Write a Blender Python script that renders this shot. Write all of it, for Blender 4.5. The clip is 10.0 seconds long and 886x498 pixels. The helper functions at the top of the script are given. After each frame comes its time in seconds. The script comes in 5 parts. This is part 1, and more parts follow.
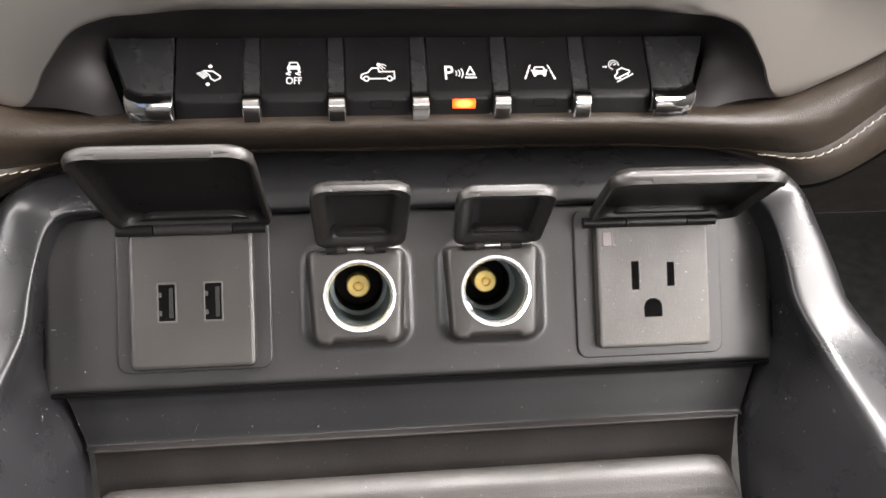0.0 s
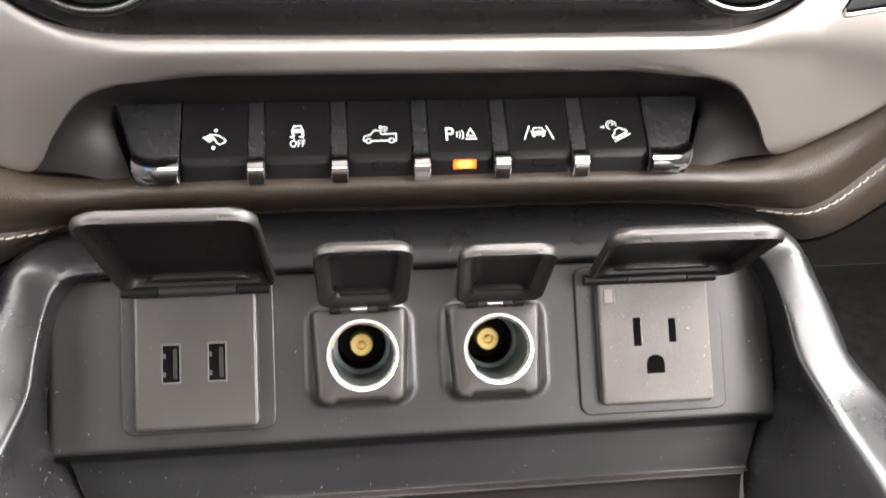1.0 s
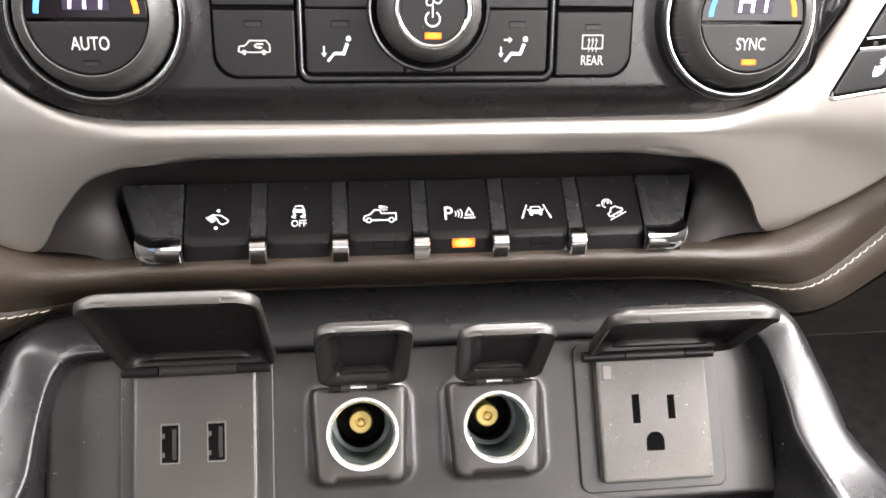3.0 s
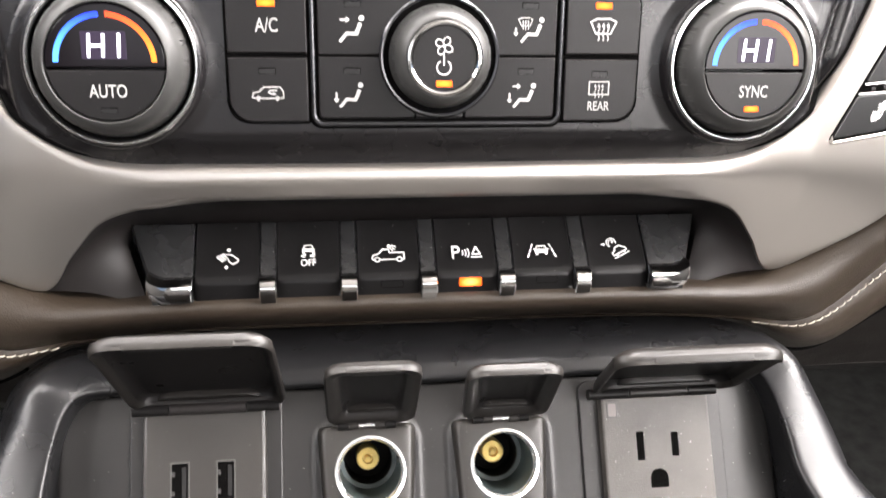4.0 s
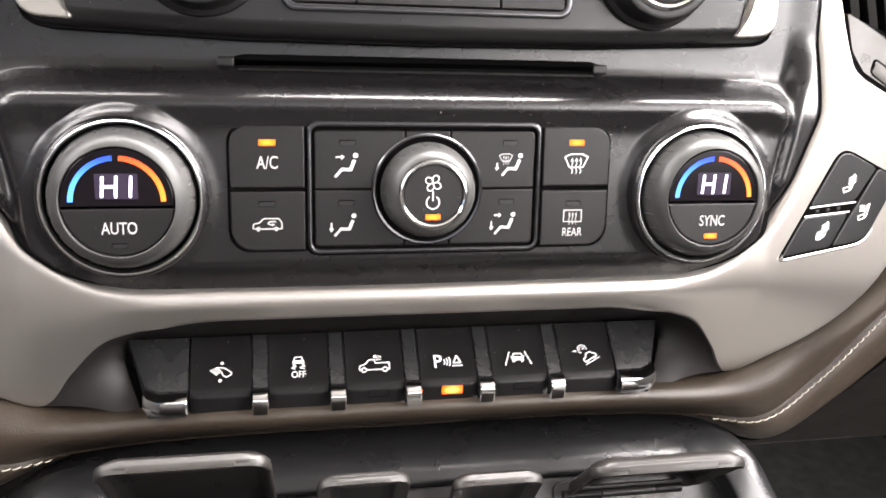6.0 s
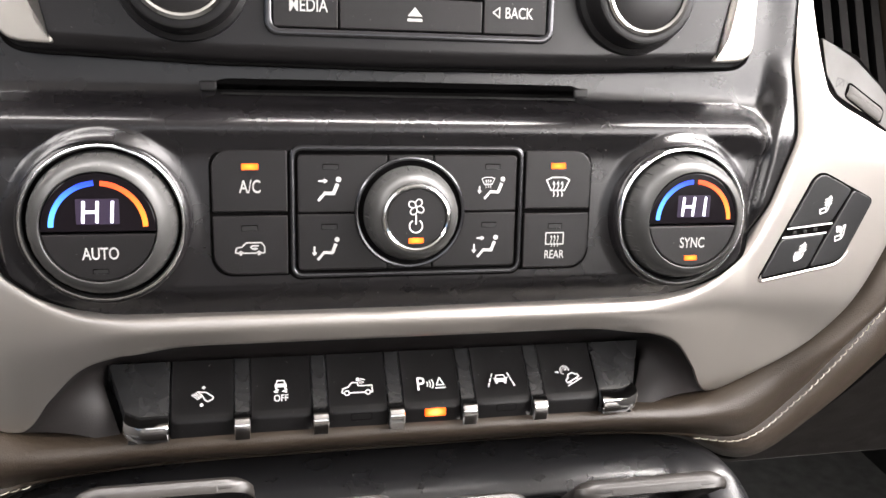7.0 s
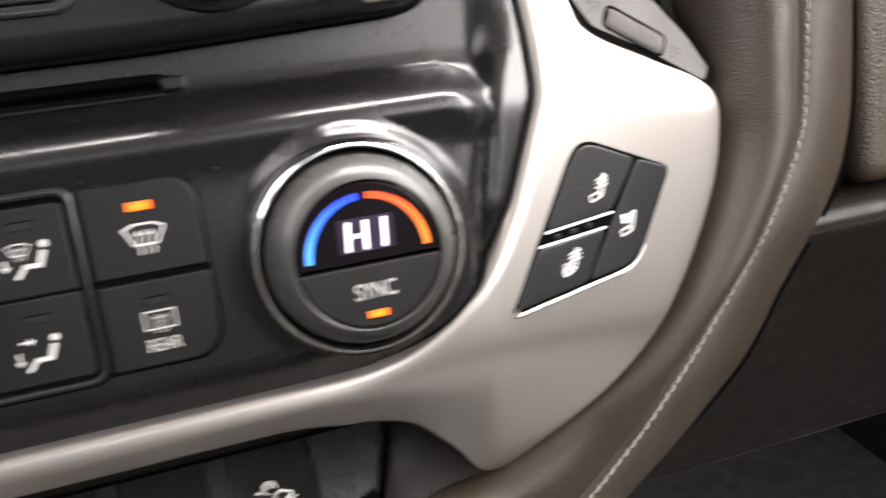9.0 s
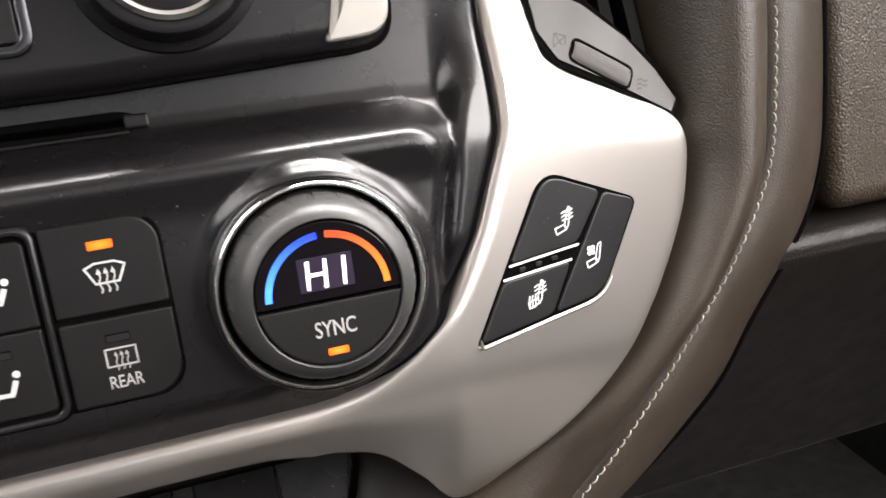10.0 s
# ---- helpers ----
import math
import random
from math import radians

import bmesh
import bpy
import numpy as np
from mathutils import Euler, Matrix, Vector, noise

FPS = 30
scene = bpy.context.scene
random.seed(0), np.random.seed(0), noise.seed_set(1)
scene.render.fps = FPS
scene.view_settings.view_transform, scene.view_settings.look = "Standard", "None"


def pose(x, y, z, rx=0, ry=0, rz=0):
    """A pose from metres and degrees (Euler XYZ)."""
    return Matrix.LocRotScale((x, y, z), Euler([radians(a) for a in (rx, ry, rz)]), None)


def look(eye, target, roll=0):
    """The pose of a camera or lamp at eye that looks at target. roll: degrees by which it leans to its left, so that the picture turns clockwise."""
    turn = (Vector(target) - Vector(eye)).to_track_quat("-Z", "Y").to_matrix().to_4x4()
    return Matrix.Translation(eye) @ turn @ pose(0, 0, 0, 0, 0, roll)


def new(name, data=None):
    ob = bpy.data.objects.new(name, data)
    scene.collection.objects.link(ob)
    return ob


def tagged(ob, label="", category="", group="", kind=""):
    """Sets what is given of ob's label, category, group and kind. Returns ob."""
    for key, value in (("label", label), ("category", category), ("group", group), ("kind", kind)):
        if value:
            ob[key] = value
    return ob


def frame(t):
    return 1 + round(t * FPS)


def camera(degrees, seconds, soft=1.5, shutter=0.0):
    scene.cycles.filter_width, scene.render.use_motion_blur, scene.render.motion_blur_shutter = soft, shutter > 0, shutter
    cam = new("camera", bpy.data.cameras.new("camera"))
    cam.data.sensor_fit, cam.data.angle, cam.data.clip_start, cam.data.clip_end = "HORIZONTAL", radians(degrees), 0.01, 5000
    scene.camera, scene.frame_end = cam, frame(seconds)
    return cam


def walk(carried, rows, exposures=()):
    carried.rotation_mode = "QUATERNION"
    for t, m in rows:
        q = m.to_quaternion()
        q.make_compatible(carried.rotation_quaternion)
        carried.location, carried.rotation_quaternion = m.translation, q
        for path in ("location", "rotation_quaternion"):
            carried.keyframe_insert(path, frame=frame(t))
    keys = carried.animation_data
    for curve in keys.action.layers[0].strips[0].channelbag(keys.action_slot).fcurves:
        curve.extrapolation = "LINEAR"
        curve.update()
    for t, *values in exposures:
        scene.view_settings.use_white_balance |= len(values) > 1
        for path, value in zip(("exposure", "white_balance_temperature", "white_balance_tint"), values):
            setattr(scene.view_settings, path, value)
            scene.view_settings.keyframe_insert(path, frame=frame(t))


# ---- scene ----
cam = camera(54.88, 10.0, soft=1.5, shutter=0.7)
# the dashboard's own axes: x to the right, y into the dash, z up the sloped centre stack
G = pose(0, 0, 0.62, -12, 0, 0)
PATH = [
    (0, (-0.02652, -0.26395, -0.00684), (0.00735, 0.00862, -0.12751), 0.99),
    (0.5, (-0.02675, -0.26464, -0.00658), (0.00684, 0.01053, -0.12129), 0.85),
    (1, (-0.02672, -0.26567, -0.00378), (0.00699, 0.01385, -0.10738), 0.39),
    (1.5, (-0.02735, -0.26617, -0.00500), (0.00730, 0.01696, -0.09793), 0.29),
    (2, (-0.02842, -0.26504, -0.00457), (0.00788, 0.01876, -0.09476), 0.34),
    (2.5, (-0.02788, -0.26591, -0.00022), (0.00777, 0.01899, -0.08720), 0.29),
    (4, (-0.03434, -0.26772, 0.01227), (0.00499, 0.01923, -0.06591), 0.59),
    (4.5, (-0.03962, -0.27138, 0.02088), (0.00238, 0.01626, -0.05329), 0.49),
    (5, (-0.04248, -0.27441, 0.02663), (0.00089, 0.01412, -0.04316), 0.57),
    (5.5, (-0.04637, -0.27763, 0.03319), (0.00242, 0.01104, -0.03233), 0.84),
    (6, (-0.04896, -0.27867, 0.04009), (0.00835, 0.00925, -0.02167), 1.16),
    (7.5, (-0.05054, -0.27741, 0.04315), (0.01843, 0.00922, -0.01242), 0.21),
    (8, (-0.02492, -0.26028, 0.03718), (0.04945, 0.02476, -0.01957), -1.98),
    (8.2, (-0.00345, -0.24436, 0.03690), (0.07146, 0.04007, -0.02213), -3.17),
    (8.5, (0.02671, -0.21686, 0.03795), (0.10621, 0.06648, -0.02030), -5.39),
    (8.8, (0.05222, -0.19773, 0.03691), (0.13257, 0.08553, -0.02055), -6.95),
    (9, (0.06128, -0.19274, 0.03684), (0.14421, 0.08880, -0.02528), -7.61),
    (9.1, (0.06992, -0.19270, 0.03732), (0.14928, 0.08979, -0.02517), -7.56),
    (9.5, (0.07704, -0.19414, 0.04333), (0.15822, 0.08718, -0.02199), -7.78),
    (10, (0.07108, -0.19568, 0.04423), (0.15363, 0.08597, -0.01789), -7.47),
]
walk(cam, [(t, G @ look(eye, target, roll)) for t, eye, target, roll in PATH], exposures=((0, 0.16), (0.5, 0.20), (1.0, 0.38), (1.5, 0.46), (2.5, 0.50), (4.0, 0.26), (6.0, 0.25), (7.5, -0.05), (8.0, -0.12), (9.0, -0.34), (10.0, -0.54)))

# ---- light ----
world = bpy.data.worlds.new("world")
scene.world = world
world.use_nodes = True
wn = world.node_tree
sky = wn.nodes.new("ShaderNodeTexSky")
sky.sky_type = "NISHITA"
sky.sun_disc = False
sky.sun_elevation, sky.sun_rotation = radians(50), radians(140)
wn.nodes["Background"].inputs["Strength"].default_value = 0.12
wn.links.new(sky.outputs["Color"], wn.nodes["Background"].inputs["Color"])
sun = new("sun", bpy.data.lights.new("sun", "SUN"))
sun.data.energy, sun.data.angle, sun.data.color = 1.0, radians(12), (1.0, 0.95, 0.88)
sun.matrix_world = look((1.0, -1.5, 3.0), (0, 0, 0.6))
scene.view_settings.exposure = 0.0


def window_light(name, eye, target, w, h, power, color=(1, 1, 1)):
    """Daylight that falls in through a window's opening."""
    lamp = new(name, bpy.data.lights.new(name, "AREA"))
    lamp.data.shape, lamp.data.size, lamp.data.size_y = "RECTANGLE", w, h
    lamp.data.energy, lamp.data.color = power, color
    lamp.matrix_world = look(eye, target)


WARM = (1.0, 0.945, 0.925)
window_light("windscreen_light", (0.36, 0.155, 1.24), (0.30, -0.10, 0.5), 0.72, 0.38, 102.0, WARM)
window_light("windscreen_light", (-0.36, 0.16, 1.24), (-0.30, -0.10, 0.5), 0.70, 0.36, 28.0, WARM)
window_light("side_window_light", (0.79, -0.43, 1.10), (0.0, -0.40, 0.98), 1.05, 0.40, 52.0, WARM)
window_light("side_window_light", (-0.79, -0.43, 1.15), (0.0, -0.40, 0.90), 1.05, 0.22, 17.0, WARM)
window_light("rear_window_light", (0.0, -1.93, 1.10), (0.0, 0.0, 0.90), 1.28, 0.34, 4.0, WARM)
window_light("rear_door_window_light", (0.79, -1.38, 1.01), (0.0, -0.60, 0.85), 0.76, 0.42, 18.0, WARM)


# ---- materials ----
def material(name, color, rough=0.5, metal=0.0, grain=0.0, grain_scale=900.0, var=0.08, coat=0.0, specks=0.0, cells=False, emit=None, strength=0.0, emit_low=None, spec=0.5, rough_var=0.12, hot=None, soft=0.6):
    """A procedural surface: base colour with two scales of variation, roughness wear, fine relief and a few dust specks."""
    m = bpy.data.materials.new(name)
    m.use_nodes = True
    t = m.node_tree
    b = t.nodes["Principled BSDF"]
    b.inputs["Roughness"].default_value, b.inputs["Metallic"].default_value = rough, metal
    b.inputs["Coat Weight"].default_value, b.inputs["Coat Roughness"].default_value = coat, 0.08
    b.inputs["Specular IOR Level"].default_value = spec
    co = t.nodes.new("ShaderNodeTexCoord").outputs["Object"]

    def tex(scale, detail=3.0):
        n = t.nodes.new("ShaderNodeTexNoise")
        n.inputs["Scale"].default_value, n.inputs["Detail"].default_value = scale, detail
        t.links.new(co, n.inputs["Vector"])
        return n.outputs["Fac"]

    def ramp(fac, a, c, lo, hi):
        n = t.nodes.new("ShaderNodeMapRange")
        n.inputs["From Min"].default_value, n.inputs["From Max"].default_value = a, c
        n.inputs["To Min"].default_value, n.inputs["To Max"].default_value = lo, hi
        t.links.new(fac, n.inputs["Value"])
        return n.outputs["Result"]

    def mix(fac, a, c):
        n = t.nodes.new("ShaderNodeMix")
        n.data_type = "RGBA"
        for k, v in (("Factor", fac), ("A", a), ("B", c)):
            sock = [i for i in n.inputs if i.name == k and i.type == ("VALUE" if k == "Factor" else "RGBA")][0]
            if isinstance(v, (tuple, float)):
                sock.default_value = v
            else:
                t.links.new(v, sock)
        return [o for o in n.outputs if o.type == "RGBA"][0]

    dark = tuple(c * (1 - var) for c in color) + (1,)
    light = tuple(min(1, c * (1 + var)) for c in color) + (1,)
    col = mix(ramp(tex(45.0), 0.3, 0.7, 0, 1), dark, light)
    if specks:
        col = mix(ramp(tex(1500.0, 1.0), 0.80 - 0.05 * specks, 0.85 - 0.05 * specks, 0, 0.5), col, (0.55, 0.54, 0.52, 1))
    t.links.new(col, b.inputs["Base Color"])
    if rough_var:
        t.links.new(ramp(tex(70.0, 5.0), 0.3, 0.7, max(0.02, rough - rough_var * rough), min(1, rough + rough_var * rough)), b.inputs["Roughness"])
    if grain:
        if cells:
            n = t.nodes.new("ShaderNodeTexVoronoi")
            n.feature = "SMOOTH_F1"
            n.inputs["Scale"].default_value = grain_scale
            n.inputs["Smoothness"].default_value = soft
            t.links.new(co, n.inputs["Vector"])
            height = n.outputs["Distance"]
        else:
            height = tex(grain_scale, 4.0)
        bump = t.nodes.new("ShaderNodeBump")
        bump.inputs["Strength"].default_value, bump.inputs["Distance"].default_value = grain, 0.0006
        bump.invert = cells
        t.links.new(height, bump.inputs["Height"])
        t.links.new(bump.outputs["Normal"], b.inputs["Normal"])
    if emit:
        b.inputs["Emission Color"].default_value, b.inputs["Emission Strength"].default_value = (*emit, 1), strength
        if emit_low:  # the lamp's colour changes from its upper to its lower end
            parts = t.nodes.new("ShaderNodeSeparateXYZ")
            t.links.new(co, parts.inputs["Vector"])
            t.links.new(mix(ramp(parts.outputs["Z"], 0.003, 0.013, 0, 1), (*emit_low, 1), (*emit, 1)), b.inputs["Emission Color"])
        if hot:  # the small lamp behind a window is brightest at its middle
            grad = t.nodes.new("ShaderNodeTexGradient")
            grad.gradient_type = "SPHERICAL"
            mp = t.nodes.new("ShaderNodeMapping")
            mp.inputs["Location"].default_value, mp.inputs["Scale"].default_value = (-0.9, 0.0, -0.65), (1.8, 0.0, 1.3)
            t.links.new(t.nodes.new("ShaderNodeTexCoord").outputs["Generated"], mp.inputs["Vector"])
            t.links.new(mp.outputs["Vector"], grad.inputs["Vector"])
            t.links.new(mix(ramp(grad.outputs["Fac"], 0.15, 0.9, 0, 1), (*emit, 1), (*hot, 1)), b.inputs["Emission Color"])
    return m


SILVER = material("satin_silver_paint", (0.485, 0.457, 0.424), 0.31, 0.91, 0.0, 2500, 0.01, rough_var=0.0)
BRUSHED = material("brushed_silver_trim", (0.26, 0.245, 0.225), 0.42, 0.8, 0.05, 2500, 0.05)
STACK = material("dark_satin_panel", (0.0066, 0.006, 0.0065), 0.27, 0.05, 0.05, 2500, 0.12, specks=0.3, spec=0.42, rough_var=0.05)
SLOT = material("black_slot_plastic", (0.008, 0.008, 0.008), 0.3, 0, 0, 900, 0.1)
HOUSING = material("warm_black_housing", (0.0125, 0.011, 0.0108), 0.52, 0, 0.12, 1800, 0.12, spec=0.2)
RADIO = material("black_radio_plastic", (0.0058, 0.0053, 0.0056), 0.30, 0.0, 0.05, 2500, 0.12, specks=0.2, spec=0.28)
KEY = material("soft_black_key", (0.0062, 0.0059, 0.0061), 0.32, 0, 0.06, 2500, 0.2, specks=0.2, spec=0.2)
GLOSS = material("gloss_black_plastic", (0.016, 0.016, 0.0165), 0.26, 0, 0.05, 2500, 0.5, coat=0.15, specks=0.9, spec=0.5, rough_var=0.4)
SEAT_KEY = material("satin_black_seat_key", (0.009, 0.009, 0.0095), 0.36, 0, 0.06, 2500, 0.15, specks=0.1, spec=0.3)
CHROME = material("chrome", (0.72, 0.71, 0.70), 0.12, 1.0, 0, 900, 0.03)
DARK_CHROME = material("smoked_chrome", (0.055, 0.055, 0.058), 0.22, 0.9, 0, 900, 0.05)
LEATHER = material("brown_leather", (0.0270, 0.0200, 0.0140), 0.40, 0, 0.24, 1800, 0.10, cells=True, spec=0.40, soft=0.3)
LEATHER_FLAT = material("brown_dash_vinyl", (0.034, 0.0258, 0.0175), 0.42, 0, 0.42, 1200, 0.08, cells=True, spec=0.26, soft=0.35)
LOWER = material("grey_brown_lower_trim", (0.0075, 0.006, 0.0051), 0.5, 0, 0.3, 900, 0.08, cells=True, spec=0.2)
THREAD = material("pale_thread", (0.52, 0.48, 0.40), 0.8, 0, 0.4, 4000, 0.1)
CONSOLE = material("charcoal_satin_console", (0.0072, 0.0072, 0.0078), 0.29, 0.0, 0.08, 2200, 0.12, specks=0.55, spec=0.33)
SOCKET_PANEL = material("charcoal_socket_panel", (0.013, 0.0124, 0.0122), 0.34, 0.0, 0.10, 2200, 0.10, specks=0.6, spec=0.36)
SOCKET = material("warm_grey_plastic", (0.018, 0.0162, 0.0142), 0.38, 0, 0.15, 2600, 0.10, specks=0.3)
OUTLET = material("grained_grey_plastic", (0.037, 0.0335, 0.029), 0.40, 0, 0.35, 3000, 0.25, specks=1.0)
LID = material("dark_lid_plastic", (0.0062, 0.0058, 0.0058), 0.30, 0, 0.08, 2200, 0.12, specks=0.2, spec=0.12)
LID_EDGE = material("worn_lid_edge", (0.013, 0.0118, 0.0107), 0.38, 0.0, 0.1, 2200, 0.1, spec=0.26)
LID_RIM = material("brown_black_lid_rim", (0.0085, 0.0076, 0.0070), 0.36, 0.0, 0.1, 2200, 0.12, specks=0.2, spec=0.22)
STEEL = material("plated_socket_rim", (0.86, 0.86, 0.85), 0.22, 0.8, 0, 900, 0.03)
BARREL = material("oiled_socket_barrel", (0.05, 0.066, 0.066), 0.35, 0.3, 0.1, 900, 0.15)
# black without sheen: the shade inside gaps, holes and recesses put into colour
HOLE = material("shade_black", (0.003, 0.0029, 0.0029), 0.8, spec=0.0)
BRASS = material("brass", (0.95, 0.70, 0.24), 0.30, 0.35, 0.1, 900, 0.08)
BUTTON = material("matte_black_button", (0.0062, 0.0056, 0.0058), 0.38, 0, 0.10, 2600, 0.10, specks=0.15, spec=0.25)
GRIP = material("grey_soft_grip", (0.031, 0.0307, 0.0298), 0.38, 0.0, 0.12, 2200, 0.35, specks=0.3, spec=0.3)
GRIP_PAD = material("worn_grip_pad", (0.026, 0.0256, 0.0247), 0.38, 0.0, 0.15, 2200, 0.35, specks=0.4, spec=0.4)
PALE_INK = material("pale_print", (0.43, 0.43, 0.42), 0.6, 0, 0, 900, 0.03)
INK = material("white_print", (0.66, 0.66, 0.64), 0.6, 0, 0, 900, 0.03)
FAINT_INK = material("faint_moulded_mark", (0.018, 0.0175, 0.017), 0.6, 0, 0, 900, 0.03)
GREY_INK = material("grey_print", (0.30, 0.30, 0.29), 0.6, 0, 0, 900, 0.03)
RING = material("bright_ring_chrome", (0.70, 0.70, 0.70), 0.16, 1.0, 0, 900, 0.05)
GHOST = material("display_backlight", (0.01, 0.01, 0.012), 0.2, emit=(0.58, 0.30, 0.75), strength=0.075, spec=0.1)
UNLIT = material("unlit_indicator", (0.009, 0.0088, 0.0088), 0.38, spec=0.28)
AMBER = material("amber_lamp", (0.3, 0.08, 0.01), 0.4, emit=(1.0, 0.105, 0.003), strength=2.5, hot=(1.0, 0.24, 0.025), spec=0.1)
AMBER_BRIGHT = material("bright_amber_lamp", (0.3, 0.08, 0.01), 0.4, emit=(1.0, 0.065, 0.002), strength=3.4, hot=(1.0, 0.34, 0.09), spec=0.1)
DISPLAY = material("black_display_glass", (0.004, 0.003, 0.004), 0.12, 0, 0, 900, 0.1, spec=0.16)
DIGIT = material("lit_digit", (0.8, 0.8, 0.9), 0.4, emit=(0.88, 0.80, 1.0), strength=1.25, spec=0.1)
BLUE = material("blue_arc_lamp", (0.02, 0.05, 0.3), 0.4, emit=(0.006, 0.02, 1.0), strength=2.4, emit_low=(0.09, 0.40, 1.0), spec=0.1)
RED = material("red_arc_lamp", (0.3, 0.05, 0.02), 0.4, emit=(1.0, 0.035, 0.006), strength=1.9, emit_low=(1.0, 0.27, 0.012), spec=0.1)
DUST = material("pale_dust", (0.22, 0.21, 0.20), 0.9, 0, 0, 900, 0.1)
CARPET = material("grey_carpet", (0.036, 0.0365, 0.035), 0.95, 0, 0.9, 700, 0.3)
BOUNCE_MAT = material("grey_bounce_mat", (0.085, 0.0835, 0.080), 0.95, 0, 0.9, 700, 0.25)
LAMP_WINDOW = material("cloudy_lamp_window", (0.13, 0.115, 0.108), 0.35, spec=0.4)
BIN = material("dull_charcoal_bin", (0.006, 0.006, 0.0062), 0.42, 0.0, 0.1, 2000, 0.15, specks=0.5, spec=0.13)
TRAY = material("grey_tray_lid", (0.016, 0.0145, 0.013), 0.45, 0.0, 0.2, 1800, 0.1, specks=0.5, spec=0.35)
WHEEL = material("grey_thumbwheel", (0.075, 0.072, 0.068), 0.5, 0.0, 0.1, 2000, 0.08, spec=0.25)
RUBBER = material("dark_rubber", (0.0085, 0.0074, 0.0068), 0.6, 0, 0.15, 1500, 0.2, specks=0.5, spec=0.17)
VENT_TRIM = material("grey_vent_trim", (0.058, 0.056, 0.053), 0.55, 0.0, 0.1, 2000, 0.05, spec=0.3)
HEADLINER = material("pale_headliner", (0.34, 0.33, 0.315), 0.95, 0, 0.3, 900, 0.05)
REAR = material("brown_rear_trim", (0.10, 0.092, 0.082), 0.8, 0, 0.2, 900, 0.1)
CABIN = material("dark_cabin_trim", (0.020, 0.019, 0.018), 0.7, 0, 0.2, 900, 0.1)

# ---- mesh helpers; all lengths below are millimetres in the dashboard's axes ----
MM = 0.001
BASE = {}


def frame_at(o, u, v):
    """A local frame: u to the right, v up, w outward, with its origin at o."""
    u, v = Vector(u).normalized(), Vector(v).normalized()
    w = u.cross(v)
    m = Matrix((u, v, w)).transposed().to_4x4()
    return Matrix.Translation(o) @ m


FACE = frame_at((0, 0, 0), (1, 0, 0), (0, 0, 1))


def finish(name, bm, mat, base, sharp=38):
    for v in bm.verts:
        v.co = (v.co - base) * MM
    me = bpy.data.meshes.new(name)
    bm.to_mesh(me)
    bm.free()
    me.materials.append(mat)
    for p in me.polygons:
        p.use_smooth = True
    me.set_sharp_from_angle(angle=radians(sharp))
    return me


def thing(name, base, label, category, group="", kind=""):
    ob = new(name)
    ob.empty_display_size = 0.01
    ob.matrix_world = G @ Matrix.Translation(Vector(base) * MM)
    BASE[ob.name] = Vector(base)
    return tagged(ob, label, category, group, kind)


def solid(name, bm, mat, base, label, category, group="", kind="", F=None, sharp=38):
    if F:
        bm.transform(F)
    ob = new(name, finish(name, bm, mat, Vector(base), sharp))
    ob.matrix_world = G @ Matrix.Translation(Vector(base) * MM)
    BASE[ob.name] = Vector(base)
    return tagged(ob, label, category, group, kind)


def part(name, bm, mat, parent, F=None, label="", sharp=38):
    if F:
        bm.transform(F)
    ob = new(name, finish(name, bm, mat, BASE[parent.name], sharp))
    ob.parent = parent
    BASE[ob.name] = BASE[parent.name]
    if label:
        ob["label"] = label
    return ob


def spline(pts, n):
    """Points along a smooth curve through pts, n steps a span."""
    p = [np.array(q, float) for q in pts]
    p = [2 * p[0] - p[1]] + p + [2 * p[-1] - p[-2]]
    out = []
    for a, b, c, d in zip(p, p[1:], p[2:], p[3:]):
        for i in range(n):
            t = i / n
            out.append(0.5 * (2 * b + (c - a) * t + (2 * a - 5 * b + 4 * c - d) * t * t + (3 * b - a - 3 * c + d) * t ** 3))
    return out + [p[-2]]


def loft(rows, closed=False, flip=False):
    """A skin over rows of points."""
    bm = bmesh.new()
    vs = [[bm.verts.new([float(k) for k in p]) for p in r] for r in rows]
    for a, b in zip(vs, vs[1:]):
        n = len(a)
        for i in range(n if closed else n - 1):
            j = (i + 1) % n
            q = (a[i], a[j], b[j], b[i])
            bm.faces.new(q[::-1] if flip else q)
    return bm


def merge(*bms):
    out = bms[0]
    for b in bms[1:]:
        me = bpy.data.meshes.new("tmp")
        b.to_mesh(me)
        out.from_mesh(me)
        b.free()
        bpy.data.meshes.remove(me)
    return out


def rrect(x0, y0, x1, y1, r=1.0, n=5):
    """A rectangle with rounded corners, anticlockwise; r: one radius, or four from the lower left."""
    r = (r,) * 4 if isinstance(r, (int, float)) else r
    out = []
    for (cx, cy, a0), q in zip(((x0, y0, 180), (x1, y0, 270), (x1, y1, 0), (x0, y1, 90)), r):
        q = max(q, 0.01)
        mx, my = cx + (q if cx == x0 else -q), cy + (q if cy == y0 else -q)
        for i in range(n + 1):
            a = radians(a0 + 90 * i / n)
            out.append((mx + q * math.cos(a), my + q * math.sin(a)))
    return out


def rounded(pts, r, n=5):
    """A polygon, anticlockwise, with its corners rounded."""
    out = []
    rs = r if isinstance(r, (list, tuple)) else [r] * len(pts)
    for i, q in enumerate(rs):
        a, b, c = (Vector(pts[(i + k) % len(pts)]) for k in (-1, 0, 1))
        d, e = (a - b).normalized(), (c - b).normalized()
        s, f = b + d * q, b + e * q
        for k in range(n + 1):
            t = k / n
            out.append(tuple((1 - t) ** 2 * s + 2 * t * (1 - t) * b + t * t * f))
    return out


